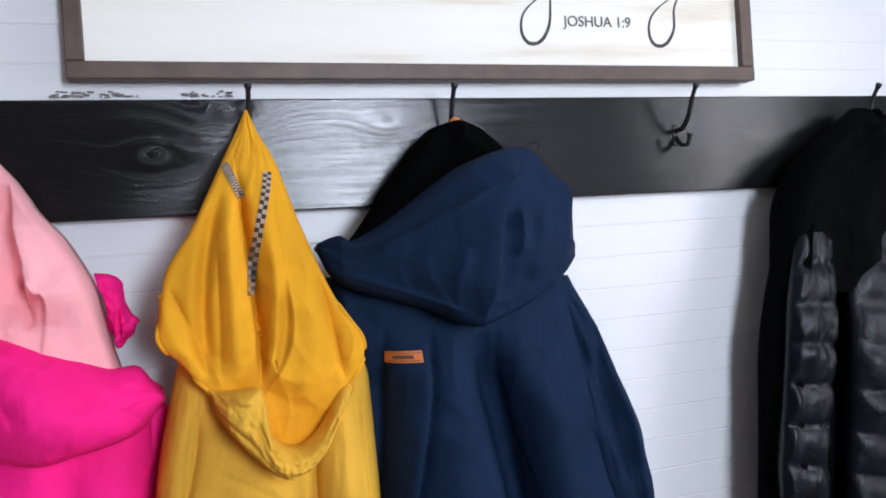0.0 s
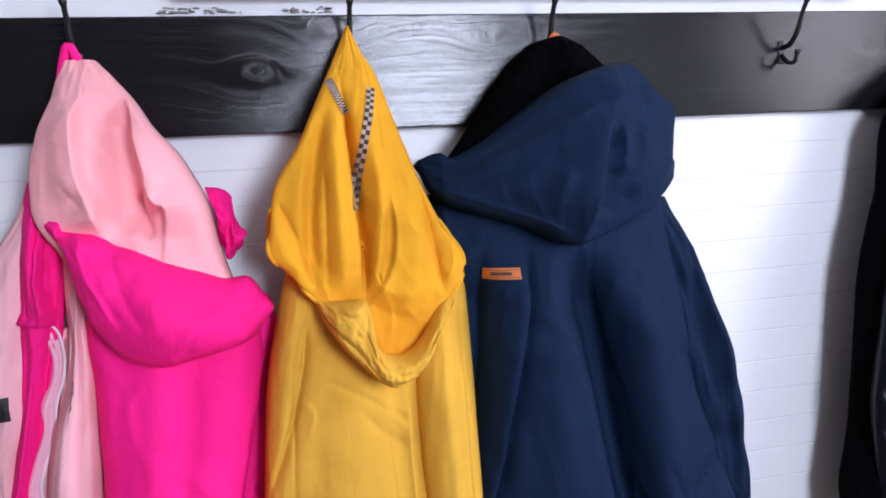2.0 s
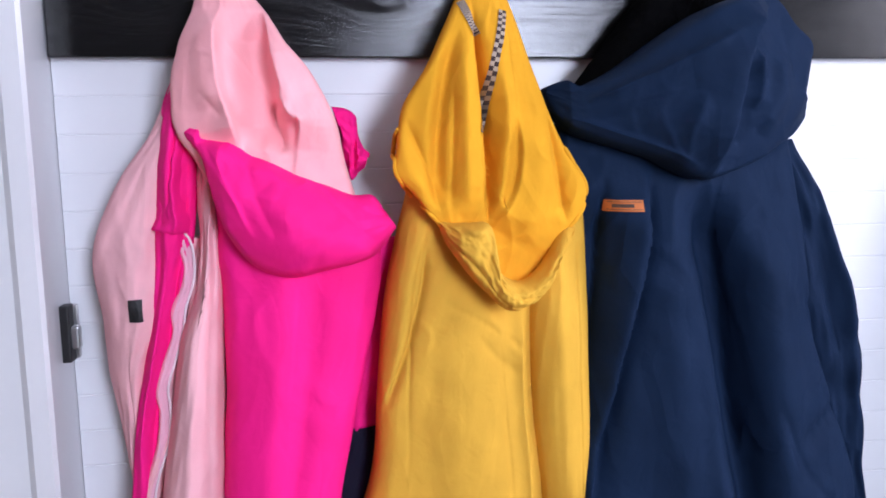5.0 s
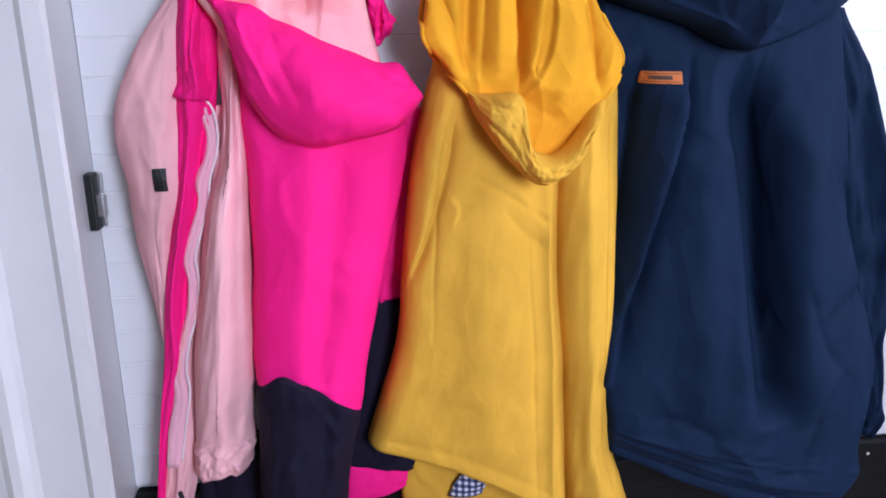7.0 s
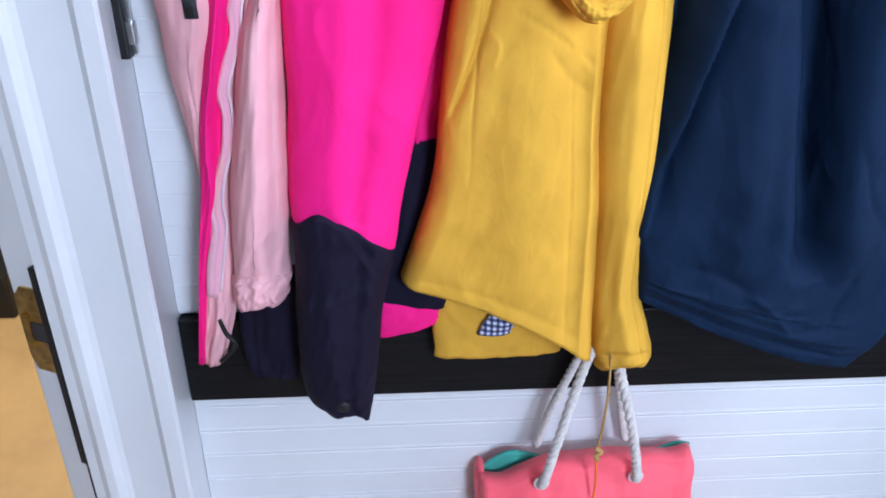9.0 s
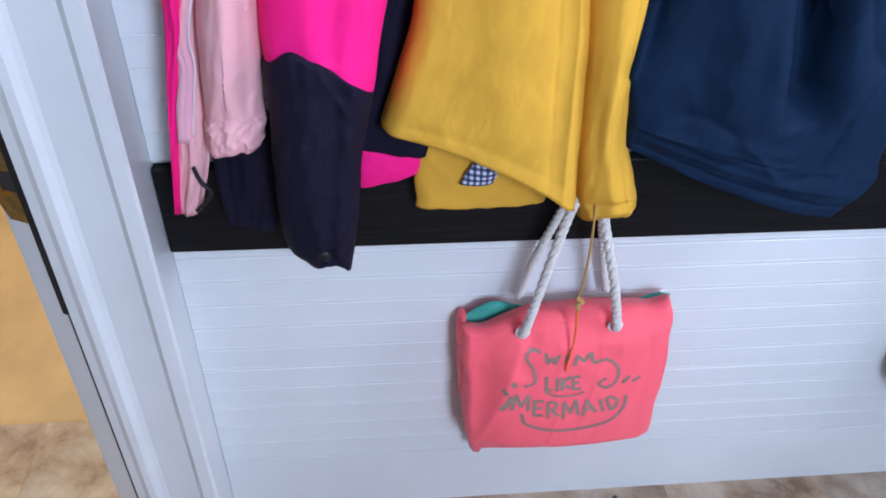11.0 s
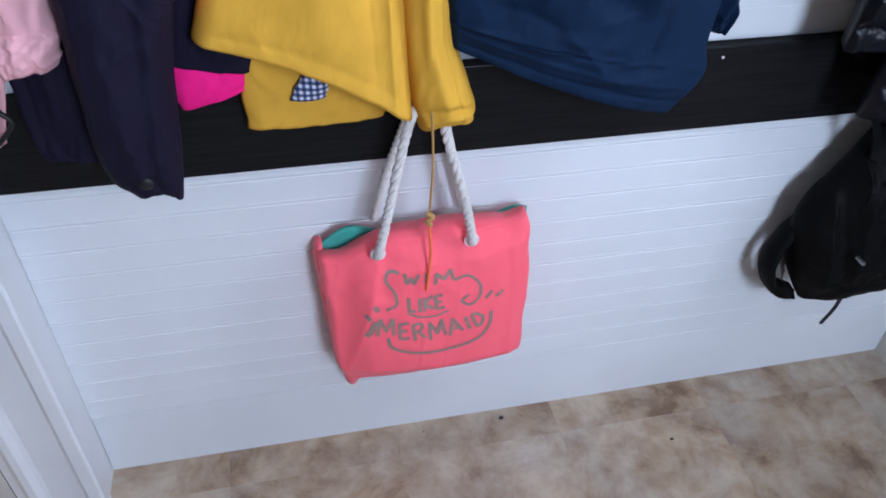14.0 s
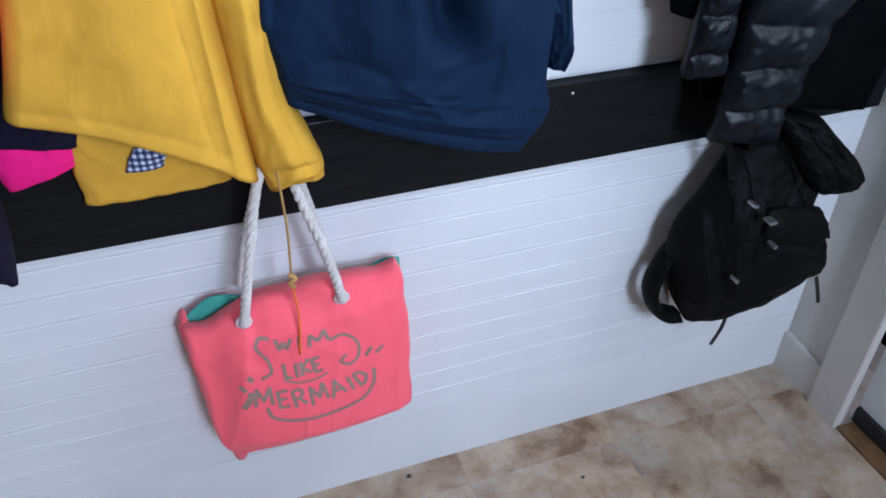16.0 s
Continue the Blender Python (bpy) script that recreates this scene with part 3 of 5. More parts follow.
for i in range(70):
    x = random.choice((random.uniform(-0.125, -0.03), random.uniform(0.02, 0.08), random.uniform(-0.125, -0.05)))
    z = 1.706 + random.random() ** 2 * 0.007
    w, h = random.uniform(0.002, 0.008), random.uniform(0.0006, 0.0016)
    box_bm(x, x + w, -0.0082, -0.004, z, z + h, bm=bm)
tagged(part("stain_smudge", bm, plain("faded_stain", (0.30, 0.27, 0.25), 0.7)), "black stain smudges on the white wall above the board", "stain", "", "stuff")


def coat_hook():
    h = thing("coat_hook", (0, -0.02, 1.645), "black iron double coat hook screwed to the board", "coat hook", "coat hooks")
    part("back_plate", box_bm(-0.0042, 0.0042, -0.0222, -0.019, 1.628, 1.660, 0.0015), IRON, h)
    up = spline([(0, -0.022, 1.650), (0, -0.040, 1.652), (0, -0.056, 1.668), (0, -0.066, 1.690), (0, -0.078, 1.708)], 20)
    part("upper_prong", tube_bm(up, 0.0034, 10, taper=[1.1 - 0.25 * i / 20 + (0.45 if i > 18 else 0) for i in range(21)]), IRON, h, "", True)
    dn = spline([(0, -0.022, 1.640), (0, -0.036, 1.628), (0, -0.050, 1.628), (0, -0.056, 1.642)], 16)
    part("lower_prong", tube_bm(dn, 0.0030, 10, taper=[1.1 - 0.2 * i / 16 + (0.4 if i > 14 else 0) for i in range(17)]), IRON, h, "", True)
    return h


HOOK = coat_hook()
HOOK.location.x = 0.703
for x in (-0.211, 0.095, 0.347, 1.030):
    copy_thing(HOOK, pose(x, -0.02, 1.645))
for x in (0.188, 1.03):
    copy_thing(HOOK, pose(x, -0.02, 0.79))

# ---- framed sign ----
GREYINK = plain("grey_print", (0.12, 0.11, 0.105), 0.6)
sign = thing("framed_sign", (0.32, -0.01, 1.72), "cream distressed wooden sign in a brown frame with black lettering", "wall sign")
SX0, SX1, SZ0, SZ1 = -0.102, 0.840, 1.722, 2.16
part("panel", box_bm(SX0 + 0.01, SX1 - 0.01, -0.022, -0.010, SZ0 + 0.01, SZ1 - 0.01), SIGN, sign)
for nm, b in (("frame_bottom", (SX0, SX1, -0.034, -0.010, SZ0, SZ0 + 0.021)), ("frame_top", (SX0, SX1, -0.034, -0.010, SZ1 - 0.021, SZ1)),
              ("frame_side", (SX0, SX0 + 0.020, -0.0335, -0.0105, SZ0 + 0.021, SZ1 - 0.021)), ("frame_side", (SX1 - 0.020, SX1, -0.0335, -0.0105, SZ0 + 0.021, SZ1 - 0.021))):
    part(nm, box_bm(*b, 0.002), BROWN, sign)
part("verse_lettering", text_bm("JOSHUA 1:9", 0.0208, pose(0.586, -0.0228, 1.806, 90, 0, 0)), GREYINK, sign, "small grey printed capitals")


def swash(cx, lean=0.0):
    pts = [(cx + 0.022 + lean, 1.875), (cx + 0.022, 1.835), (cx + 0.018, 1.800), (cx + 0.004, 1.778), (cx - 0.014, 1.775), (cx - 0.024, 1.790), (cx - 0.020, 1.815), (cx + 0.002, 1.836), (cx + 0.030, 1.85)]
    return spline([(x, -0.0228, z) for x, z in pts], 40)


for cx, ln in ((0.492, 0.0), (0.693, 0.03)):
    part("script_tail", ribbon_bm(swash(cx, ln), [0.0015 + 0.0035 * max(0, math.sin(2.2 * i / 40 + 0.6)) ** 4 for i in range(41)]), INK, sign, "looping black script stroke")

# ---- pink jacket ----
pink = thing("child_jacket", (-0.2, -0.08, 0.75), "hot pink child's jacket with light pink lining and navy panels", "jacket", "hanging coats")
part("hanging_loop", tube_bm(spline([(-0.226, -0.055, 1.622), (-0.220, -0.062, 1.642), (-0.212, -0.068, 1.660), (-0.205, -0.066, 1.648), (-0.194, -0.060, 1.622)], 16), 0.0052, 8), HOT, pink, "", True)
side = part("side_panel", drape_bm([
    (-0.247, 1.569, -0.220, 1.569, -0.06, -0.07),
    (-0.260, 1.531, -0.227, 1.525, -0.065, -0.085),
    (-0.281, 1.475, -0.236, 1.469, -0.065, -0.095),
    (-0.317, 1.426, -0.244, 1.419, -0.065, -0.10),
    (-0.350, 1.363, -0.251, 1.361, -0.06, -0.10),
    (-0.356, 1.318, -0.257, 1.315, -0.06, -0.10),
    (-0.348, 1.265, -0.266, 1.262, -0.06, -0.10),
    (-0.349, 1.205, -0.282, 1.202, -0.06, -0.09),
    (-0.340, 1.142, -0.293, 1.140, -0.06, -0.085),
    (-0.332, 1.064, -0.307, 1.063, -0.06, -0.08)],
    [("u", 0.45, 0.6, 0.18, 0.008, 0, 1)], (0.004, 3, 3, 1.0)), ROSE, pink, "", True)
tb0, tb1 = (-0.309, 1.292), (-0.295, 1.267)
wb = box_bm(tb0[0], tb1[0], -0.002, 0.002, tb1[1], tb0[1])
bmesh.ops.subdivide_edges(wb, edges=wb.edges, cuts=3, use_grid_fill=True)
part("wrist_tab", laid_on(wb, side, 0.003, 0.004), RUBBER, pink, "small black tab")
part("zip_lining", drape_bm([
    (-0.244, 1.356, -0.214, 1.355, -0.085, -0.095),
    (-0.247, 1.318, -0.221, 1.317, -0.085, -0.098),
    (-0.266, 1.240, -0.242, 1.239, -0.085, -0.098),
    (-0.290, 1.147, -0.256, 1.145, -0.085, -0.098),
    (-0.324, 1.062, -0.287, 1.061, -0.085, -0.10),
    (-0.341, 0.920, -0.299, 0.918, -0.085, -0.10),
    (-0.356, 0.810, -0.327, 0.811, -0.085, -0.095)],
    [("u", 0.5, 0.5, 0.12, 0.006, 0, 1)], (0.004, 4, 6, 2.0)), ROSE, pink, "", True)
part("placket", drape_bm([
    (-0.248, 1.542, -0.237, 1.524, -0.08, -0.092),
    (-0.266, 1.487, -0.230, 1.474, -0.09, -0.112),
    (-0.274, 1.432, -0.231, 1.432, -0.09, -0.118),
    (-0.280, 1.376, -0.237, 1.385, -0.09, -0.115),
    (-0.284, 1.332, -0.244, 1.335, -0.09, -0.112),
    (-0.295, 1.256, -0.262, 1.254, -0.09, -0.110),
    (-0.307, 1.190, -0.279, 1.189, -0.09, -0.108),
    (-0.318, 1.124, -0.292, 1.122, -0.09, -0.108),
    (-0.327, 1.056, -0.299, 1.054, -0.09, -0.106),
    (-0.341, 0.956, -0.331, 0.956, -0.09, -0.102),
    (-0.360, 0.812, -0.351, 0.812, -0.09, -0.100)],
    [("u", 0.35, 0.5, 0.16, 0.008, 0, 0.8), ("u", 0.75, 0.8, 0.08, -0.006, 0.2, 0.8)], (0.003, 3, 9, 3.0)), HOT, pink, "", True)
tape = part("zip_tape", drape_bm([
    (-0.272, 1.373, -0.261, 1.373, -0.099, -0.107),
    (-0.262, 1.355, -0.245, 1.355, -0.099, -0.107),
    (-0.252, 1.331, -0.240, 1.331, -0.099, -0.107),
    (-0.254, 1.306, -0.242, 1.306, -0.099, -0.107),
    (-0.268, 1.276, -0.252, 1.275, -0.099, -0.107),
    (-0.268, 1.250, -0.257, 1.250, -0.099, -0.107),
    (-0.280, 1.218, -0.266, 1.218, -0.099, -0.107),
    (-0.290, 1.185, -0.277, 1.185, -0.099, -0.107),
    (-0.287, 1.158, -0.276, 1.157, -0.099, -0.107),
    (-0.294, 1.116, -0.281, 1.116, -0.099, -0.107),
    (-0.307, 1.081, -0.293, 1.080, -0.099, -0.107),
    (-0.317, 1.045, -0.300, 1.044, -0.099, -0.107),
    (-0.316, 1.015, -0.299, 1.014, -0.099, -0.107),
    (-0.328, 0.969, -0.308, 0.968, -0.099, -0.107),
    (-0.335, 0.922, -0.317, 0.921, -0.099, -0.107)], [("U", 0.5, 0.5, 0.05, -0.0025, 0, 1)], (0.001, 2, 9, 16.0), nu=14, nv=90, thick=0.012, wobble=0.0005), ZIPTAPE, pink, "pale pink zip tape", True)
zp = spline([(-0.259, 1.374), (-0.243, 1.356), (-0.239, 1.332), (-0.241, 1.308), (-0.251, 1.278), (-0.255, 1.253), (-0.265, 1.221), (-0.275, 1.189), (-0.274, 1.162), (-0.279, 1.121), (-0.291, 1.086), (-0.298, 1.051), (-0.297, 1.021), (-0.306, 0.976), (-0.315, 0.930)], 150)
part("zip_teeth", tube_bm([(x, -0.1035 - 0.0008 * (i % 2), z) for i, (x, z) in enumerate(zp)], 0.0016, 6), ZIP, pink, "wavy white zip edge", True)
part("zip_pull", tube_bm(spline([(-0.322, 0.887 , 0), (-0.316, 0.865, 0), (-0.306, 0.847, 0), (-0.328, 0.821, 0)], 18)[:, [0, 2, 1]] + np.array((0, -0.104, 0)), 0.003, 8), RUBBER, pink, "dark zip pull", True)
part("sleeve", drape_bm([
    (-0.232, 1.438, -0.210, 1.425, -0.09, -0.115),
    (-0.232, 1.388, -0.208, 1.382, -0.09, -0.125),
    (-0.238, 1.313, -0.205, 1.312, -0.09, -0.135),
    (-0.258, 1.243, -0.209, 1.241, -0.09, -0.14),
    (-0.273, 1.151, -0.213, 1.148, -0.09, -0.145),
    (-0.288, 1.067, -0.218, 1.064, -0.09, -0.145),
    (-0.295, 0.991, -0.223, 0.996, -0.09, -0.145),
    (-0.298, 0.946, -0.227, 0.955, -0.09, -0.140)],
    [("u", 0.35, 0.6, 0.12, 0.006, 0.2, 1), ("u", 0.75, 0.8, 0.08, -0.005, 0.3, 1)], (0.005, 3, 3, 4.0), sag=(0, 0.018)), ROSE, pink, "", True)
part("cuff", drape_bm([
    (-0.298, 0.949, -0.225, 0.958, -0.09, -0.142),
    (-0.299, 0.934, -0.228, 0.938, -0.088, -0.146),
    (-0.299, 0.910, -0.234, 0.917, -0.09, -0.138)],
    [("u", 0.3, 0.32, 0.1, 0.004, 0, 1), ("u", 0.7, 0.7, 0.08, -0.004, 0, 1)], (0.005, 6, 2, 5.0), nv=20, sag=(0.018, 0.008)), ROSE, pink, "gathered light pink cuff", True)
part("back_panel", drape_bm([
    (-0.081, 1.335, 0.001, 1.347, -0.05, -0.065),
    (-0.084, 1.224, -0.008, 1.221, -0.05, -0.065),
    (-0.086, 1.107, -0.026, 1.113, -0.05, -0.065)], (), (0.003, 3, 2, 6.0), nv=30), HOT, pink, "", True)
part("back_hem", drape_bm([
    (-0.086, 1.111, -0.024, 1.114, -0.05, -0.067),
    (-0.111, 1.015, -0.026, 1.020, -0.05, -0.067),
    (-0.122, 0.923, -0.023, 0.910, -0.05, -0.069),
    (-0.131, 0.884, -0.027, 0.866, -0.05, -0.067)], (), (0.003, 3, 2, 7.0), nv=30), NAVYTRIM, pink, "", True)
part("hem_facing", drape_bm([
    (-0.131, 0.885, -0.029, 0.869, -0.045, -0.060),
    (-0.126, 0.848, -0.034, 0.851, -0.045, -0.062),
    (-0.122, 0.816, -0.037, 0.841, -0.045, -0.060)], (), (0.002, 3, 2, 8.0), nv=16), HOT, pink, "", True)
part("inner_lining", drape_bm([
    (-0.305, 0.937, -0.203, 0.932, -0.06, -0.072),
    (-0.307, 0.868, -0.216, 0.854, -0.06, -0.074),
    (-0.306, 0.794, -0.230, 0.774, -0.06, -0.072),
    (-0.301, 0.769, -0.236, 0.760, -0.06, -0.07)], (), (0.005, 4, 3, 9.0), nv=24), NAVYTRIM, pink, "", True)
part("body", drape_bm([
    (-0.219, 1.407, -0.036, 1.385, -0.09, -0.14),
    (-0.215, 1.357, -0.034, 1.327, -0.09, -0.145),
    (-0.212, 1.293, -0.038, 1.268, -0.09, -0.15),
    (-0.212, 1.215, -0.051, 1.208, -0.09, -0.155),
    (-0.215, 1.128, -0.072, 1.120, -0.09, -0.16),
    (-0.219, 1.058, -0.090, 1.015, -0.09, -0.16),
    (-0.219, 1.026, -0.097, 0.982, -0.09, -0.158)],
    [("u", 0.42, 0.4, 0.12, 0.005, 0, 1), ("u", 0.58, 0.62, 0.09, -0.005, 0, 1), ("u", 0.78, 0.75, 0.12, 0.004, 0, 1)], (0.003, 3, 3, 10.0), sag=(0, 0.036)), HOT, pink, "", True)
low = part("lower_panel", drape_bm([
    (-0.218, 1.033, -0.096, 0.990, -0.098, -0.168),
    (-0.220, 0.959, -0.103, 0.954, -0.094, -0.164),
    (-0.222, 0.884, -0.116, 0.878, -0.094, -0.160),
    (-0.225, 0.816, -0.122, 0.805, -0.094, -0.155),
    (-0.216, 0.759, -0.127, 0.762, -0.094, -0.148),
    (-0.190, 0.729, -0.136, 0.718, -0.10, -0.135)],
    [("u", 0.42, 0.5, 0.12, 0.006, 0, 1), ("u", 0.7, 0.65, 0.08, -0.005, 0, 1)], (0.004, 4, 3, 11.0), sag=(0.034, 0.022), rim=((0.012, 0.3, 0.16),)), NAVYTRIM, pink, "", True)
sx, sz = -0.167, 0.776
SYN = skin(low, sx, sz).y
part("snap", tube_bm([(sx, SYN + 0.004, sz), (sx, SYN - 0.002, sz), (sx, SYN - 0.0035, sz)], 0.0085, 20, taper=[1, 1, 0.75]), RUBBER, low, "dark round snap", True)
part("hem_tag", box_bm(-0.135, -0.135 + 0.0012, -0.106, -0.102, 0.746, 0.767), ZIP, pink, "thin white tag edge")
part("hood", drape_bm([
    (-0.217, 1.645, -0.185, 1.645, -0.05, -0.072),
    (-0.227, 1.616, -0.163, 1.619, -0.055, -0.10),
    (-0.242, 1.572, -0.135, 1.575, -0.06, -0.125),
    (-0.249, 1.535, -0.104, 1.535, -0.065, -0.14),
    (-0.253, 1.493, -0.080, 1.483, -0.07, -0.148),
    (-0.247, 1.468, -0.068, 1.432, -0.075, -0.15),
    (-0.226, 1.436, -0.058, 1.392, -0.08, -0.15),
    (-0.208, 1.397, -0.054, 1.360, -0.085, -0.145)],
    (), (0.003, 4, 3, 12.0), nu=120, nv=130, roll=0.008, full=0.6, sheet=0.5, creases=[
    ("step", [(-0.196, 1.602), (-0.199, 1.560), (-0.195, 1.517), (-0.186, 1.485), (-0.179, 1.453)], 0.007, 0.032), ("round", [(-0.201, 1.608), (-0.212, 1.563), (-0.212, 1.518), (-0.206, 1.495)], 0.014, 0.008),
    ("round", [(-0.169, 1.601), (-0.162, 1.544), (-0.156, 1.498), (-0.157, 1.451)], 0.020, -0.034), ("step", [(-0.121, 1.452), (-0.117, 1.481), (-0.127, 1.488), (-0.136, 1.506), (-0.136, 1.519), (-0.145, 1.555), (-0.153, 1.606)], 0.008, 0.030),
    ("sharp", [(-0.139, 1.509), (-0.144, 1.491), (-0.140, 1.474), (-0.135, 1.459), (-0.139, 1.447)], 0.005, -0.018), ("sharp", [(-0.133, 1.502), (-0.128, 1.482), (-0.121, 1.490)], 0.005, 0.008),
    ("round", [(-0.104, 1.513), (-0.092, 1.471), (-0.081, 1.429)], 0.016, 0.006), ("sharp", [(-0.218, 1.513), (-0.205, 1.498), (-0.193, 1.483)], 0.006, -0.004)]), BLUSH, pink, "light pink lining of the hood", True)
part("hood_edge", drape_bm([
    (-0.245, 1.479, -0.243, 1.467, -0.10, -0.115),
    (-0.232, 1.488, -0.233, 1.459, -0.11, -0.14),
    (-0.212, 1.478, -0.219, 1.441, -0.115, -0.162),
    (-0.190, 1.465, -0.208, 1.396, -0.12, -0.178),
    (-0.171, 1.449, -0.194, 1.359, -0.125, -0.188),
    (-0.140, 1.437, -0.172, 1.330, -0.125, -0.195),
    (-0.118, 1.425, -0.135, 1.315, -0.125, -0.198),
    (-0.092, 1.414, -0.102, 1.320, -0.125, -0.195),
    (-0.065, 1.402, -0.059, 1.328, -0.12, -0.185),
    (-0.042, 1.400, -0.037, 1.336, -0.11, -0.165),
    (-0.025, 1.380, -0.016, 1.363, -0.11, -0.14)],
    (), (0.0025, 3, 6, 13.0), nu=80, nv=130, thick=0.03, roll=0.016, full=0.45, creases=[
    ("round", [(-0.220, 1.471), (-0.207, 1.467), (-0.192, 1.471)], 0.010, -0.016), ("pleat", [(-0.192, 1.464), (-0.198, 1.439), (-0.181, 1.398), (-0.165, 1.362)], 0.014, 0.006),
    ("sharp", [(-0.113, 1.433), (-0.090, 1.403), (-0.061, 1.371), (-0.031, 1.345)], 0.010, -0.009), ("sharp", [(-0.067, 1.407), (-0.049, 1.385), (-0.021, 1.377)], 0.008, -0.008), ("sharp", [(-0.171, 1.454), (-0.164, 1.414), (-0.141, 1.360)], 0.012, -0.007),
    ("round", [(-0.153, 1.413), (-0.118, 1.370), (-0.075, 1.343)], 0.030, 0.008)]), HOT, pink, "folded-down hot pink hood edge", True)
part("hood_side", drape_bm([
    (-0.254, 1.539, -0.246, 1.529, -0.07, -0.085),
    (-0.266, 1.505, -0.233, 1.491, -0.075, -0.10),
    (-0.272, 1.457, -0.232, 1.454, -0.08, -0.115),
    (-0.277, 1.426, -0.237, 1.423, -0.08, -0.12),
    (-0.279, 1.395, -0.238, 1.388, -0.08, -0.122),
    (-0.287, 1.368, -0.240, 1.362, -0.085, -0.120)],
    [("u", 0.6, 0.7, 0.12, 0.010, 0.2, 1), ("u", 0.25, 0.3, 0.1, -0.006, 0.2, 1)], (0.004, 3, 3, 14.0), nv=36), HOT, pink, "", True)
part("far_cuff", drape_bm([
    (-0.084, 1.501, -0.075, 1.473, -0.06, -0.075),
    (-0.066, 1.498, -0.070, 1.436, -0.06, -0.085),
    (-0.055, 1.485, -0.064, 1.416, -0.06, -0.088),
    (-0.050, 1.462, -0.053, 1.423, -0.06, -0.085),
    (-0.041, 1.446, -0.044, 1.437, -0.06, -0.075)], [("v", 0.5, 0.55, 0.1, -0.008, 0, 1)], (0.006, 4, 5, 15.0), nv=30), HOT, pink, "ruffled hot pink edge", True)

# ---- yellow jacket ----
yel = thing("yellow_jacket", (0.07, -0.08, 0.78), "mustard yellow cotton jacket with a draped hood, on its hook", "jacket", "hanging coats")
part("back_panel", drape_bm([
    (-0.053, 0.968, 0.149, 0.925, -0.045, -0.058),
    (-0.046, 0.881, 0.154, 0.851, -0.045, -0.060),
    (-0.043, 0.825, 0.149, 0.804, -0.045, -0.060),
    (-0.042, 0.780, 0.142, 0.782, -0.045, -0.058)], (), (0.003, 4, 2, 21.0), nv=24), YELLOW, yel, "", True)
part("gingham_facing", drape_bm([
    (0.037, 0.862, 0.070, 0.856, -0.064, -0.071),
    (0.028, 0.851, 0.069, 0.843, -0.064, -0.073),
    (0.015, 0.826, 0.063, 0.826, -0.064, -0.070)], (), (0.001, 3, 2, 22.0), nu=16, nv=12, thick=0.004), GING, yel, "navy and white gingham facing", True)
part("body", drape_bm([
    (0.006, 1.423, 0.173, 1.380, -0.07, -0.11),
    (-0.007, 1.377, 0.165, 1.346, -0.07, -0.125),
    (-0.020, 1.318, 0.147, 1.286, -0.075, -0.14),
    (-0.033, 1.245, 0.142, 1.225, -0.08, -0.148),
    (-0.040, 1.157, 0.145, 1.140, -0.08, -0.152),
    (-0.054, 1.052, 0.158, 1.029, -0.075, -0.142),
    (-0.069, 0.995, 0.167, 0.925, -0.068, -0.135),
    (-0.088, 0.933, 0.173, 0.799, -0.065, -0.126)],
    [("u", 0.6, 0.55, 0.14, 0.005, 0.2, 1), ("u", 0.80, 0.84, 0.07, -0.004, 0.1, 1), ("U", 0.9, 0.90, 0.02, 0.004, 0.4, 1),
     ("V", 0.965, 0.965, 0.005, -0.0025, 0.02, 0.98), ("U", 0.16, 0.20, 0.010, -0.004, 0.15, 0.6), ("V", 0.30, 0.46, 0.005, -0.003, 0.4, 0.95), ("U", 0.70, 0.82, 0.012, -0.003, 0.5, 0.95)],
    (0.0026, 3, 4, 23.0), nu=110, nv=130, sag=(0, 0.024), crumple=0.0007, sheet=0.7, creases=[
    ("sharp", [(0.018, 1.343), (0.009, 1.290), (-0.008, 1.227), (-0.037, 1.150)], 0.005, -0.014), ("pleat", [(-0.001, 1.265), (0.018, 1.246), (0.011, 1.220)], 0.006, 0.003), ("sharp", [(0.069, 1.244), (0.098, 1.210), (0.124, 1.192)], 0.006, -0.004),
    ("sharp", [(0.081, 1.269), (0.121, 1.212)], 0.008, 0.003), ("round", [(0.040, 1.258), (0.040, 1.112), (0.029, 0.994)], 0.020, 0.004), ("sharp", [(-0.017, 1.208), (-0.034, 1.170), (-0.047, 1.130)], 0.004, 0.003)]), YELLOW, yel, "", True)
part("sleeve", drape_bm([
    (0.145, 1.385, 0.207, 1.392, -0.08, -0.125),
    (0.137, 1.321, 0.209, 1.326, -0.08, -0.135),
    (0.136, 1.239, 0.211, 1.250, -0.08, -0.148),
    (0.138, 1.140, 0.214, 1.150, -0.08, -0.152),
    (0.152, 1.028, 0.217, 1.042, -0.075, -0.142),
    (0.160, 0.920, 0.228, 0.926, -0.065, -0.130),
    (0.170, 0.850, 0.250, 0.851, -0.060, -0.124),
    (0.178, 0.801, 0.260, 0.814, -0.055, -0.122),
    (0.188, 0.773, 0.264, 0.782, -0.055, -0.108)],
    [("u", 0.4, 0.45, 0.14, 0.005, 0, 1), ("U", 0.74, 0.66, 0.02, -0.003, 0.1, 0.9), ("v", 0.86, 0.88, 0.02, -0.006, 0.1, 1), ("v", 0.93, 0.92, 0.02, 0.005, 0, 1)], (0.003, 3, 4, 24.0), nv=110, sheet=0.7, crumple=0.001, sag=(0, 0.016)), YELLOW, yel, "", True)
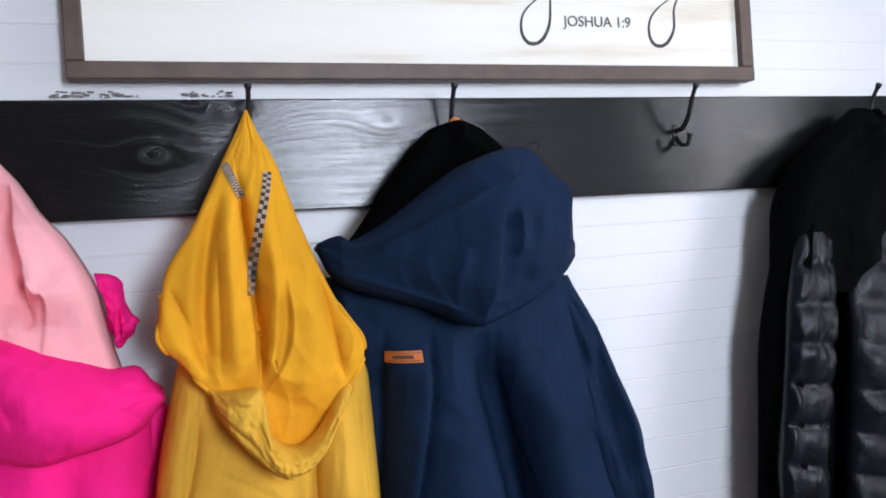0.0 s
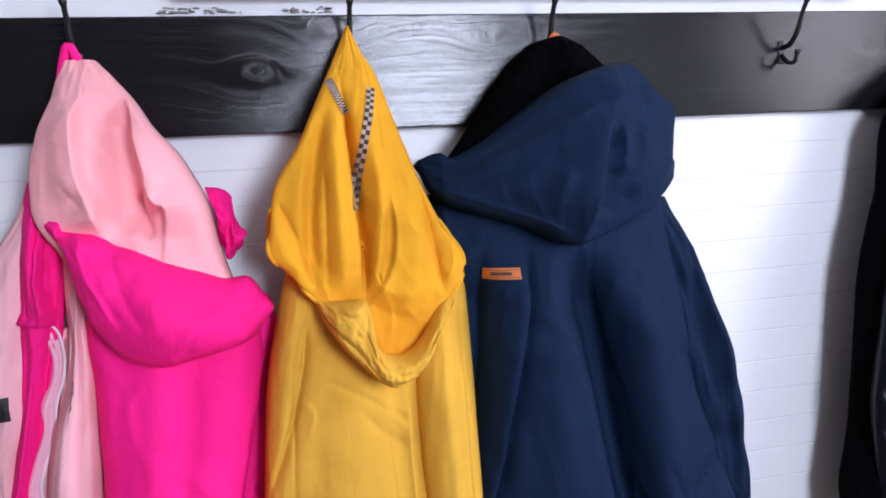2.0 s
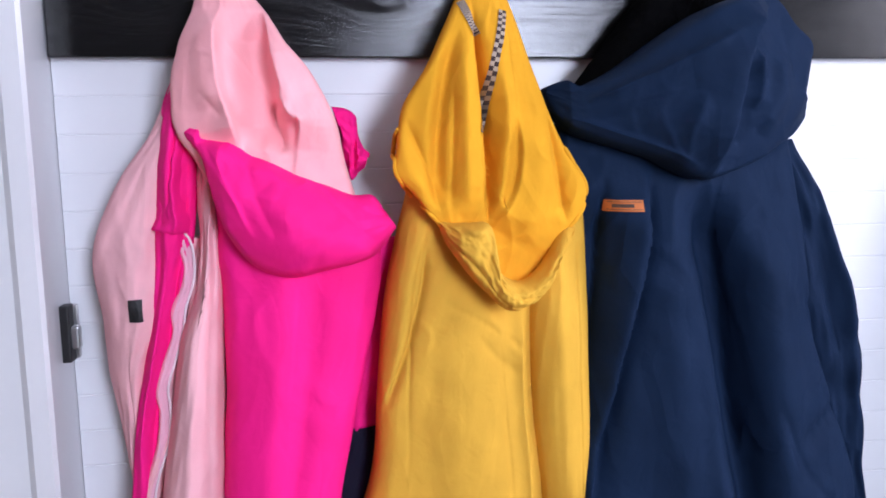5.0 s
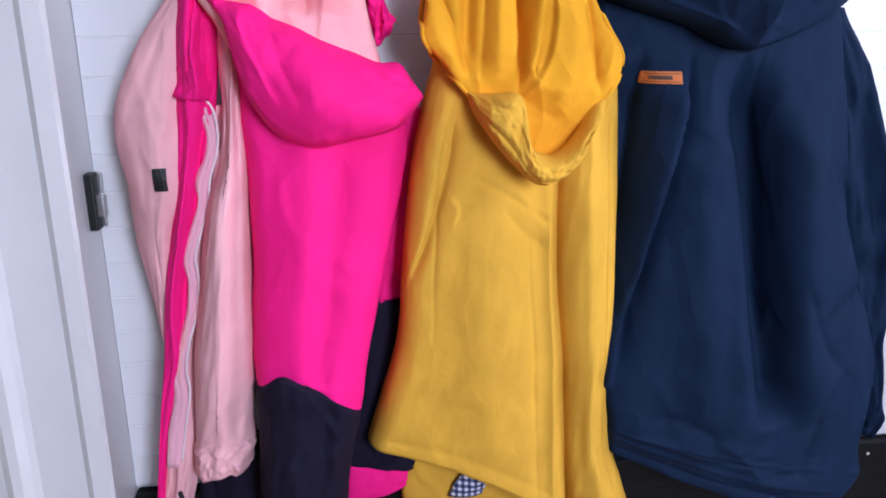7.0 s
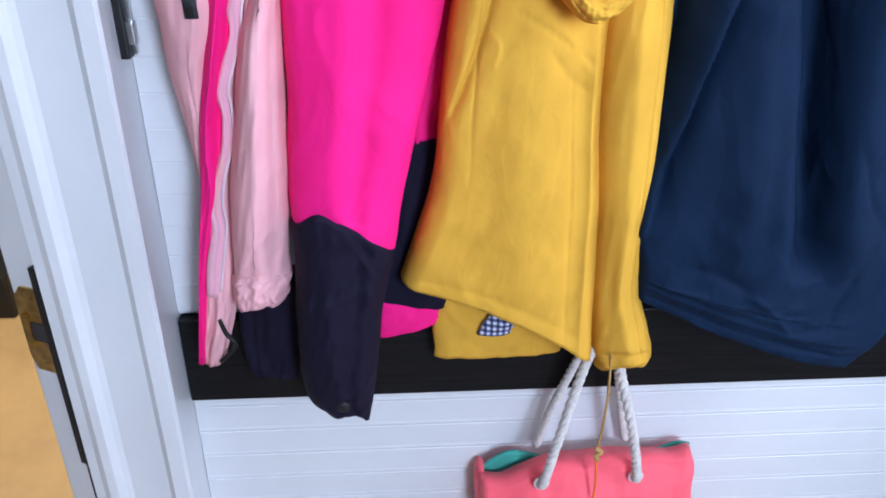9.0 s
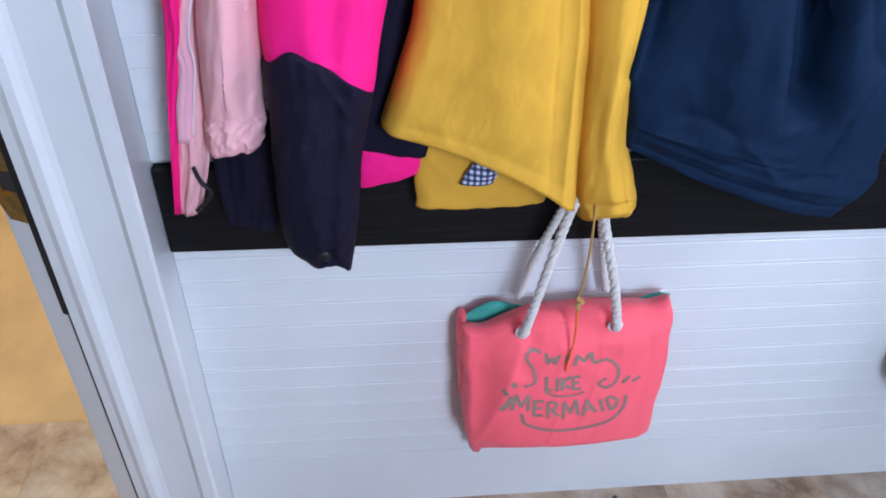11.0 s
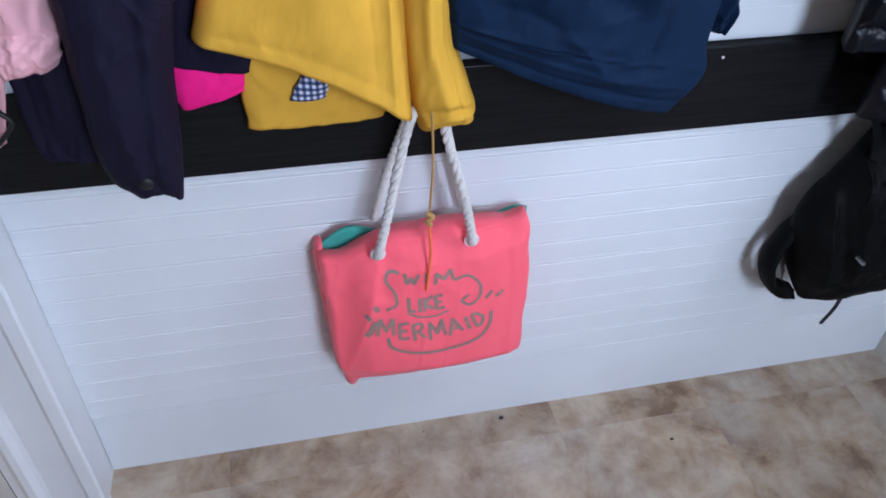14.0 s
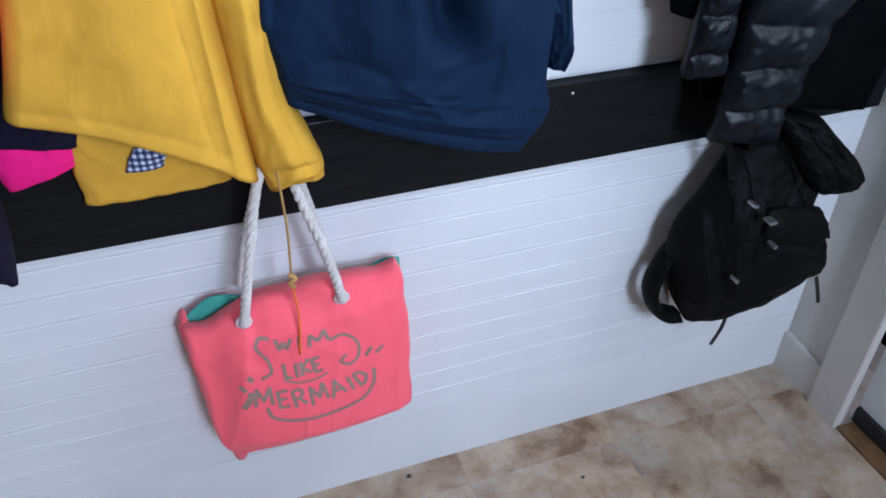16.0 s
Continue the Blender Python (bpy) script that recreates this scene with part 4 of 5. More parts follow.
yhood = part("hood", drape_bm([
    (0.090, 1.679, 0.094, 1.679, -0.055, -0.068),
    (0.077, 1.649, 0.105, 1.647, -0.06, -0.09),
    (0.063, 1.621, 0.116, 1.621, -0.07, -0.115),
    (0.045, 1.584, 0.126, 1.582, -0.085, -0.135),
    (0.024, 1.544, 0.138, 1.538, -0.1, -0.145),
    (-0.004, 1.502, 0.153, 1.494, -0.11, -0.15),
    (-0.012, 1.472, 0.168, 1.458, -0.115, -0.15),
    (-0.015, 1.444, 0.183, 1.432, -0.12, -0.15),
    (-0.016, 1.424, 0.197, 1.411, -0.12, -0.15),
    (-0.000, 1.404, 0.199, 1.391, -0.125, -0.15),
    (0.018, 1.382, 0.190, 1.373, -0.13, -0.15),
    (0.036, 1.363, 0.174, 1.359, -0.13, -0.148),
    (0.056, 1.336, 0.156, 1.334, -0.13, -0.146),
    (0.077, 1.309, 0.138, 1.310, -0.13, -0.142),
    (0.090, 1.287, 0.129, 1.287, -0.13, -0.14)],
    (), (0.002, 4, 4, 25.0), nu=150, nv=160, roll=0.007, full=0.6, sheet=0.4, creases=[
    ("step", [(0.072, 1.594), (0.074, 1.540), (0.078, 1.479), (0.082, 1.424), (0.081, 1.371)], 0.009, 0.016), ("sharp", [(0.074, 1.600), (0.077, 1.540), (0.082, 1.479), (0.085, 1.423), (0.083, 1.371)], 0.005, -0.039),
    ("round", [(0.054, 1.577), (0.037, 1.518), (0.029, 1.452), (0.031, 1.384)], 0.008, -0.016), ("round", [(0.061, 1.553), (0.057, 1.486), (0.058, 1.425), (0.057, 1.376)], 0.010, 0.009), ("sharp", [(0.047, 1.529), (0.045, 1.451), (0.042, 1.383)], 0.005, -0.007),
    ("round", [(0.102, 1.539), (0.105, 1.478), (0.099, 1.416), (0.086, 1.373)], 0.009, 0.012), ("step", [(0.088, 1.364), (0.110, 1.397), (0.119, 1.434), (0.116, 1.489)], 0.010, 0.016), ("round", [(0.138, 1.476), (0.141, 1.413), (0.122, 1.345)], 0.016, 0.008),
    ("sharp", [(0.151, 1.488), (0.165, 1.418), (0.173, 1.369)], 0.006, -0.014), ("sharp", [(-0.004, 1.481), (0.009, 1.450), (0.021, 1.422), (0.031, 1.384)], 0.005, -0.009), ("round", [(-0.010, 1.466), (-0.003, 1.429), (0.018, 1.397)], 0.008, 0.003),
    ("sharp", [(0.181, 1.430), (0.184, 1.404), (0.175, 1.379)], 0.006, 0.003)]), YHOOD, yel, "deep yellow hanging hood", True)
part("hood_edge", drape_bm([
    (0.029, 1.374, 0.030, 1.367, -0.130, -0.142),
    (0.042, 1.370, 0.036, 1.351, -0.146, -0.168),
    (0.060, 1.371, 0.046, 1.331, -0.160, -0.196),
    (0.080, 1.368, 0.061, 1.310, -0.162, -0.200),
    (0.088, 1.327, 0.082, 1.289, -0.164, -0.204),
    (0.101, 1.310, 0.102, 1.275, -0.164, -0.204),
    (0.119, 1.306, 0.127, 1.282, -0.162, -0.200),
    (0.139, 1.318, 0.149, 1.305, -0.160, -0.196),
    (0.158, 1.346, 0.168, 1.331, -0.148, -0.176),
    (0.174, 1.364, 0.184, 1.352, -0.13, -0.152),
    (0.184, 1.373, 0.189, 1.366, -0.12, -0.140)],
    [("V", 0.30, 0.36, 0.008, -0.004, 0, 1), ("U", 0.8, 0.8, 0.04, -0.004, 0.05, 0.95)] + [("V", 0.40 + 0.035 * k, 0.40 + 0.036 * k, 0.004, -0.0022 - 0.001 * (k % 3), 0.35, 1) for k in range(14)], (0.003, 6, 22, 26.0), nu=48, nv=110, roll=0.008, crumple=0.002, thick=0.03), YELLOW, yel, "gathered turned-out hood edge", True)


for line in ([(-0.012, 1.472), (-0.016, 1.444), (-0.016, 1.424), (0.000, 1.403), (0.018, 1.382), (0.037, 1.361)], [(0.169, 1.452), (0.182, 1.432), (0.195, 1.412), (0.198, 1.392), (0.188, 1.374), (0.173, 1.357)]):
    part("hood_rim", tube_bm([skin(yhood, x, z, 0.0) if 0 < k < 24 else Vector((x, -0.135, z)) for k, (x, z) in enumerate(spline(line, 24))], 0.0028, 8), YHOOD, yel, "stitched rolled rim", True)


def braid(pts, width, name):
    """A woven ribbon of light and dark pieces along the hood seam."""
    s = spline(pts, 60)
    bms = [bmesh.new(), bmesh.new()]
    for i in range(0, 60, 2):
        a, b, c = Vector(s[i]), Vector(s[i + 1]), Vector(s[min(i + 2, 60)])
        n = Vector((-(c - a).z, 0, (c - a).x)).normalized() * width * 0.25
        k = (i // 2) % 2
        ribbon_bm([a + n, b + n, c + n], width / 2, bm=bms[k])
        ribbon_bm([a - n, b - n, c - n], width / 2, bm=bms[1 - k])
    for b in bms:
        laid_on(b, yhood, 0.0022, 0.0)
    t = part(name, bms[0], cloth("ribbon_dark", (0.05, 0.03, 0.03), 0.8), yel, "dark and cream braided ribbon")
    part("ribbon_weave", bms[1], cloth("ribbon_cream", (0.42, 0.33, 0.25), 0.8), t)


def xyz(p, y):
    return (p[0], y, p[1])


braid([xyz((0.061, 1.612), -0.104), xyz((0.067, 1.596), -0.124), xyz((0.076, 1.573), -0.142)], 0.009, "seam_ribbon")
braid([xyz((0.106, 1.600), -0.122), xyz((0.101, 1.574), -0.142), xyz((0.092, 1.538), -0.160), xyz((0.083, 1.500), -0.168), xyz((0.079, 1.467), -0.168)], 0.009, "seam_ribbon")

# ---- navy coat ----
nav = thing("navy_coat", (0.35, -0.08, 0.78), "navy blue hooded winter coat with black fleece collar and orange patch", "coat", "hanging coats")
part("hanging_loop", tube_bm(spline([(0.334, -0.055, 1.636), (0.340, -0.062, 1.650), (0.348, -0.068, 1.664), (0.355, -0.064, 1.652), (0.362, -0.055, 1.634)], 16), 0.0046, 8), ORANGE, nav, "orange hanging loop", True)
part("collar", drape_bm([
    (0.337, 1.661, 0.365, 1.662, -0.05, -0.075),
    (0.308, 1.648, 0.387, 1.649, -0.05, -0.095),
    (0.271, 1.608, 0.415, 1.615, -0.055, -0.11),
    (0.240, 1.568, 0.427, 1.575, -0.06, -0.115),
    (0.209, 1.530, 0.429, 1.540, -0.06, -0.12),
    (0.182, 1.496, 0.426, 1.498, -0.065, -0.12)], [("u", 0.3, 0.3, 0.15, -0.012, 0.2, 1)], (0.006, 5, 4, 31.0)), FLEECE, nav, "black fleece lining", True)
part("sleeve", drape_bm([
    (0.415, 1.456, 0.492, 1.456, -0.06, -0.10),
    (0.435, 1.405, 0.518, 1.393, -0.06, -0.115),
    (0.456, 1.331, 0.543, 1.324, -0.06, -0.125),
    (0.470, 1.256, 0.568, 1.254, -0.06, -0.13),
    (0.493, 1.163, 0.585, 1.160, -0.06, -0.13),
    (0.526, 1.065, 0.596, 1.060, -0.06, -0.12),
    (0.562, 0.962, 0.613, 0.964, -0.06, -0.11),
    (0.574, 0.917, 0.619, 0.924, -0.06, -0.11),
    (0.581, 0.893, 0.609, 0.891, -0.065, -0.10)],
    [("u", 0.7, 0.65, 0.1, 0.008, 0.1, 0.9), ("v", 0.5, 0.55, 0.03, -0.006, 0.2, 1), ("v", 0.7, 0.64, 0.03, -0.005, 0.2, 1)], (0.006, 4, 5, 32.0)), NAVY, nav, "", True)
nbody = part("body", drape_bm([
    (0.170, 1.477, 0.473, 1.461, -0.07, -0.125),
    (0.173, 1.409, 0.481, 1.389, -0.07, -0.145),
    (0.175, 1.313, 0.499, 1.286, -0.07, -0.155),
    (0.181, 1.200, 0.521, 1.165, -0.07, -0.160),
    (0.190, 1.046, 0.566, 1.021, -0.07, -0.165),
    (0.207, 0.958, 0.568, 0.899, -0.07, -0.16),
    (0.205, 0.949, 0.577, 0.847, -0.07, -0.155),
    (0.214, 0.912, 0.542, 0.786, -0.075, -0.14)],
    [("V", 0.955, 0.955, 0.005, -0.007, 0.02, 0.98), ("V", 0.90, 0.91, 0.012, 0.004, 0.02, 0.98)],
    (0.0045, 4, 6, 33.0), nu=120, nv=130, sag=(0, -0.006), crumple=0.0018, sheet=1.0, roll=0.016, creases=[
    ("round", [(0.338, 1.406), (0.360, 1.299), (0.386, 1.163), (0.413, 1.017), (0.427, 0.956)], 0.024, -0.060), ("sharp", [(0.358, 1.402), (0.377, 1.286), (0.396, 1.162), (0.412, 1.047)], 0.010, -0.018),
    ("round", [(0.300, 1.365), (0.305, 1.221), (0.315, 1.053), (0.332, 0.871)], 0.030, 0.010), ("round", [(0.339, 1.287), (0.355, 1.150), (0.366, 0.976)], 0.016, 0.008), ("round", [(0.416, 1.350), (0.438, 1.216), (0.457, 1.044)], 0.030, 0.018), ("round", [(0.208, 1.403), (0.204, 1.299), (0.200, 1.162), (0.192, 1.018)], 0.030, -0.040),
    ("step", [(0.274, 1.419), (0.269, 1.347), (0.254, 1.257), (0.237, 1.170), (0.212, 1.060), (0.196, 0.974)], 0.008, 0.022), ("sharp", [(0.276, 1.419), (0.272, 1.347), (0.256, 1.257), (0.240, 1.170), (0.217, 1.059)], 0.005, -0.022),
    ("sharp", [(0.224, 1.410), (0.219, 1.315), (0.211, 1.209), (0.204, 1.113)], 0.005, -0.022), ("sharp", [(0.467, 1.084), (0.509, 1.110), (0.533, 1.131)], 0.012, -0.012), ("sharp", [(0.433, 1.143), (0.477, 1.053), (0.520, 1.005)], 0.012, -0.010),
    ("sharp", [(0.478, 1.281), (0.499, 1.211), (0.527, 1.153)], 0.010, -0.010), ("round", [(0.445, 0.949), (0.481, 1.008), (0.517, 1.036)], 0.016, 0.009), ("sharp", [(0.262, 0.970), (0.306, 0.964), (0.346, 0.941)], 0.010, -0.008), ("sharp", [(0.482, 0.970), (0.478, 0.921), (0.467, 0.861)], 0.012, -0.010),
    ("sharp", [(0.338, 0.945), (0.381, 0.910), (0.420, 0.864)], 0.012, 0.008)]), NAVY, nav, "", True)
part("sleeve_tab", drape_bm([
    (0.511, 1.343, 0.518, 1.342, -0.10, -0.112), (0.523, 1.320, 0.532, 1.317, -0.10, -0.114), (0.534, 1.287, 0.543, 1.283, -0.10, -0.112)],
    (), (0.001, 2, 2, 34.0), nu=10, nv=12), RUBBER, nav, "dark sleeve strap", True)
part("hem_strap", drape_bm([
    (0.560, 1.028, 0.567, 1.030, -0.10, -0.112), (0.561, 1.000, 0.576, 0.999, -0.10, -0.114), (0.565, 0.979, 0.588, 0.974, -0.10, -0.112)],
    (), (0.001, 2, 2, 35.0), nu=10, nv=12), NAVY, nav, "", True)
tg0, tg1 = (0.2245, 1.3895), (0.2615, 1.3765)


def patch(x0, x1, z0, z1, lift, host):
    bm = box_bm(x0, x1, -0.002, 0.002, z0, z1)
    bmesh.ops.subdivide_edges(bm, edges=bm.edges, cuts=5, use_grid_fill=True)
    return laid_on(bm, host, lift, lift + 0.002)


tag = part("patch", patch(tg0[0], tg1[0], tg1[1], tg0[1], 0.0025, nbody), ORANGE, nav, "orange stitched leather patch")
zc = (tg0[1] + tg1[1]) / 2
part("patch_print", patch(tg0[0] + 0.006, tg1[0] - 0.010, zc - 0.0020, zc + 0.0020, 0.0032, nbody), BROWN, tag, "dark printed bar")
part("patch_border", patch(tg0[0] + 0.002, tg1[0] - 0.002, tg0[1] - 0.0026, tg0[1] - 0.0018, 0.0032, nbody), BROWN, tag)
part("patch_border", patch(tg0[0] + 0.002, tg1[0] - 0.002, tg1[1] + 0.0018, tg1[1] + 0.0026, 0.0032, nbody), BROWN, tag)
sx, sz = 0.207, 1.306
SYN = skin(nbody, sx, sz).y
part("snap", tube_bm([(sx, SYN + 0.004, sz), (sx, SYN - 0.002, sz), (sx, SYN - 0.0035, sz)], 0.006, 16, taper=[1, 1, 0.7]), RUBBER, nav, "dark snap", True)
part("hood", drape_bm([
    (0.160, 1.518, 0.160, 1.506, -0.1, -0.115),
    (0.180, 1.525, 0.169, 1.482, -0.105, -0.135),
    (0.195, 1.518, 0.185, 1.466, -0.105, -0.15),
    (0.227, 1.532, 0.214, 1.454, -0.11, -0.165),
    (0.262, 1.555, 0.244, 1.444, -0.115, -0.178),
    (0.296, 1.579, 0.273, 1.433, -0.12, -0.19),
    (0.331, 1.600, 0.303, 1.417, -0.12, -0.2),
    (0.367, 1.612, 0.325, 1.411, -0.12, -0.2),
    (0.395, 1.617, 0.343, 1.413, -0.12, -0.185),
    (0.416, 1.609, 0.368, 1.420, -0.12, -0.175),
    (0.438, 1.586, 0.400, 1.432, -0.115, -0.17),
    (0.464, 1.568, 0.427, 1.447, -0.11, -0.16),
    (0.473, 1.549, 0.453, 1.458, -0.1, -0.14),
    (0.481, 1.522, 0.479, 1.477, -0.095, -0.115)],
    (), (0.002, 3, 4, 36.0), nu=90, nv=150, thick=0.03, roll=0.009, full=0.5, sheet=0.5, crumple=0.002, creases=[
    ("step", [(0.389, 1.599), (0.356, 1.567), (0.344, 1.534), (0.333, 1.472), (0.327, 1.418)], 0.010, 0.030), ("round", [(0.359, 1.545), (0.354, 1.489), (0.346, 1.439)], 0.016, -0.012),
    ("pleat", [(0.194, 1.500), (0.240, 1.520), (0.292, 1.545), (0.340, 1.571)], 0.016, 0.016), ("sharp", [(0.295, 1.430), (0.290, 1.468), (0.304, 1.504)], 0.012, 0.009), ("round", [(0.244, 1.470), (0.277, 1.481), (0.310, 1.485)], 0.016, 0.005),
    ("sharp", [(0.373, 1.551), (0.380, 1.520), (0.374, 1.488)], 0.010, 0.014), ("round", [(0.412, 1.551), (0.408, 1.506), (0.386, 1.462)], 0.016, 0.012), ("sharp", [(0.412, 1.593), (0.421, 1.558), (0.435, 1.518)], 0.014, -0.006),
    ("pleat", [(0.174, 1.483), (0.212, 1.469), (0.263, 1.450), (0.309, 1.428)], 0.010, 0.008)]), NAVY, nav, "", True)

# ---- black down coat ----
puf = thing("down_coat", (0.95, -0.08, 0.75), "black quilted down coat with matt black lining, on a hook", "coat", "hanging coats")
part("hanging_loop", tube_bm(spline([(1.013, -0.055, 1.64), (1.023, -0.064, 1.658), (1.030, -0.068, 1.664), (1.038, -0.064, 1.658), (1.046, -0.055, 1.64)], 16), 0.004, 8), ORANGE, puf, "worn tan loop", True)
part("hood", drape_bm([
    (0.997, 1.674, (1.02, 1.665)[0], 1.665, -0.055, -0.085),
    (0.937, 1.639, 1.06, 1.63, -0.06, -0.11),
    (0.882, 1.600, 1.11, 1.59, -0.06, -0.13),
    (0.833, 1.545, 1.15, 1.54, -0.06, -0.128),
    (0.816, 1.470, 1.18, 1.46, -0.065, -0.122),
    (0.813, 1.406, 1.19, 1.39, -0.07, -0.115)], [("u", 0.4, 0.3, 0.08, 0.014, 0.1, 1), ("u", 0.6, 0.55, 0.08, -0.012, 0.2, 1)], (0.008, 4, 3, 41.0)), MATT, puf, "matt black hood", True)
part("lining_edge", drape_bm([
    (0.846, 1.534, 0.885, 1.532, -0.07, -0.10),
    (0.817, 1.453, 0.865, 1.450, -0.07, -0.12),
    (0.792, 1.358, 0.841, 1.353, -0.07, -0.125),
    (0.779, 1.246, 0.828, 1.240, -0.07, -0.125),
    (0.772, 1.126, 0.821, 1.118, -0.07, -0.125),
    (0.755, 1.03, 0.80, 1.02, -0.07, -0.115),
    (0.771, 0.956, 0.818, 0.955, -0.07, -0.105),
    (0.770, 0.946, 0.812, 0.938, -0.075, -0.10)], [("u", 0.5, 0.5, 0.15, 0.006, 0, 1)], (0.004, 3, 5, 42.0)), MATT, puf, "matt black front edge", True)
part("front_panel", drape_bm([
    (0.841, 1.500, 0.901, 1.501, -0.100, -0.106),
    (0.797, 1.377, 0.874, 1.370, -0.120, -0.136),
    (0.784, 1.269, 0.858, 1.260, -0.120, -0.136),
    (0.769, 1.139, 0.844, 1.127, -0.120, -0.136),
    (0.782, 0.993, 0.847, 0.986, -0.120, -0.136),
    (0.783, 0.930, 0.847, 0.922, -0.118, -0.134),
    (0.781, 0.862, 0.851, 0.865, -0.115, -0.124)], (), (0.003, 3, 8, 43.0), quilt=(11.6, 0.013), nu=40, nv=132, thick=0.045), DOWN, puf, "", True)
part("back_panel", drape_bm([
    (0.86, 1.50, 1.22, 1.48, -0.05, -0.09), (0.82, 1.30, 1.24, 1.28, -0.05, -0.10), (0.81, 1.10, 1.24, 1.08, -0.05, -0.10), (0.82, 0.95, 1.24, 0.93, -0.05, -0.10), (0.86, 0.80, 1.22, 0.72, -0.05, -0.085)],
    (), (0.006, 4, 4, 44.0)), MATT, puf, "", True)
part("sleeve", drape_bm([
    (0.924, 1.507, 1.15, 1.50, -0.095, -0.104),
    (0.895, 1.320, 1.16, 1.29, -0.118, -0.146),
    (0.885, 1.210, 1.15, 1.17, -0.118, -0.146),
    (0.878, 1.123, 1.14, 1.07, -0.118, -0.146),
    (0.860, 0.958, 1.033, 0.941, -0.118, -0.148),
    (0.858, 0.897, 1.008, 0.882, -0.118, -0.148),
    (0.857, 0.845, 0.989, 0.831, -0.118, -0.148),
    (0.849, 0.791, 0.974, 0.775, -0.118, -0.146),
    (0.853, 0.749, 0.990, 0.723, -0.112, -0.130)], (), (0.004, 3, 8, 45.0), quilt=(12, 0.014), nu=48, nv=156, thick=0.05), DOWN, puf, "quilted tapering sleeve", True)

# ---- backpack ----
bp = thing("backpack", (1.05, -0.1, 0.35), "black canvas backpack with buckled flap, hanging low on the wall", "backpack")
pack_body = part("body", drape_bm([
    (0.950, 0.697, 1.094, 0.729, -0.06, -0.1),
    (0.931, 0.661, 1.163, 0.634, -0.06, -0.12),
    (0.905, 0.618, 1.139, 0.586, -0.06, -0.138),
    (0.878, 0.574, 1.145, 0.534, -0.06, -0.148),
    (0.862, 0.524, 1.169, 0.480, -0.06, -0.152),
    (0.869, 0.458, 1.186, 0.436, -0.065, -0.152),
    (0.889, 0.390, 1.187, 0.411, -0.07, -0.145),
    (0.920, 0.337, 1.183, 0.380, -0.085, -0.125)],
    (), (0.005, 4, 4, 51.0), thick=0.035, nu=100, nv=100, roll=0.04, full=0.4, crumple=0.003, creases=[
    ("sharp", [(0.863, 0.676), (0.858, 0.566), (0.875, 0.463), (0.900, 0.372)], 0.007, 0.010), ("sharp", [(0.892, 0.660), (0.892, 0.546), (0.908, 0.454), (0.936, 0.365)], 0.007, 0.008), ("round", [(0.890, 0.698), (0.912, 0.560), (0.963, 0.393)], 0.018, -0.012),
    ("pleat", [(0.915, 0.725), (0.937, 0.614), (0.951, 0.504), (0.973, 0.393)], 0.03, 0.014), ("sharp", [(0.827, 0.491), (0.955, 0.397), (1.065, 0.401), (1.151, 0.412)], 0.008, -0.006)]), PACK, bp, "", True)
part("pocket", drape_bm([
    (0.989, 0.571, 1.125, 0.545, -0.135, -0.15),
    (0.983, 0.538, 1.148, 0.498, -0.135, -0.16),
    (0.981, 0.489, 1.164, 0.457, -0.132, -0.16),
    (0.996, 0.422, 1.179, 0.418, -0.12, -0.145)], [("v", 0.3, 0.3, 0.05, -0.004, 0, 1)], (0.003, 4, 4, 52.0), nv=50, roll=0.012, crumple=0.003), PACK, bp, "low front pocket", True)
part("pocket_flap", drape_bm([
    (0.992, 0.605, 1.105, 0.586, -0.14, -0.152),
    (0.987, 0.583, 1.125, 0.552, -0.145, -0.164),
    (0.985, 0.560, 1.142, 0.521, -0.145, -0.164)], (), (0.003, 4, 4, 55.0), nv=36, roll=0.008, crumple=0.002), PACK, bp, "", True)
part("flap", drape_bm([
    (0.982, 0.767, 1.093, 0.738, -0.08, -0.13),
    (0.991, 0.747, 1.129, 0.700, -0.09, -0.145),
    (1.018, 0.712, 1.166, 0.665, -0.09, -0.155),
    (1.035, 0.681, 1.191, 0.633, -0.095, -0.16),
    (1.062, 0.645, 1.191, 0.607, -0.1, -0.155),
    (1.083, 0.618, 1.125, 0.604, -0.11, -0.14)], [("U", 0.3, 0.5, 0.05, -0.010, 0, 1), ("U", 0.75, 0.5, 0.04, 0.008, 0, 1)], (0.005, 5, 4, 53.0), nv=60, crumple=0.003), PACK, bp, "crumpled top flap", True)
part("shoulder_strap", drape_bm([
    (0.876, 0.506, 0.887, 0.492, -0.06, -0.08),
    (0.852, 0.478, 0.874, 0.467, -0.06, -0.085),
    (0.838, 0.431, 0.858, 0.428, -0.06, -0.088),
    (0.841, 0.386, 0.863, 0.391, -0.06, -0.088),
    (0.865, 0.342, 0.876, 0.365, -0.06, -0.085),
    (0.901, 0.314, 0.896, 0.354, -0.06, -0.085),
    (0.933, 0.305, 0.919, 0.341, -0.06, -0.08)], (), (0.002, 3, 3, 54.0), nu=20, nv=50, roll=0.006), PACK, bp, "", True)
part("strap_lining", drape_bm([
    (0.869, 0.419, 0.889, 0.430, -0.05, -0.056),
    (0.869, 0.384, 0.901, 0.376, -0.05, -0.058),
    (0.884, 0.347, 0.908, 0.344, -0.05, -0.056)], (), (0.001, 3, 3, 56.0), nu=12, nv=16, roll=0.004, crumple=0), plain("grey_mesh", (0.16, 0.14, 0.13), 0.8), bp, "grey mesh strap lining", True)


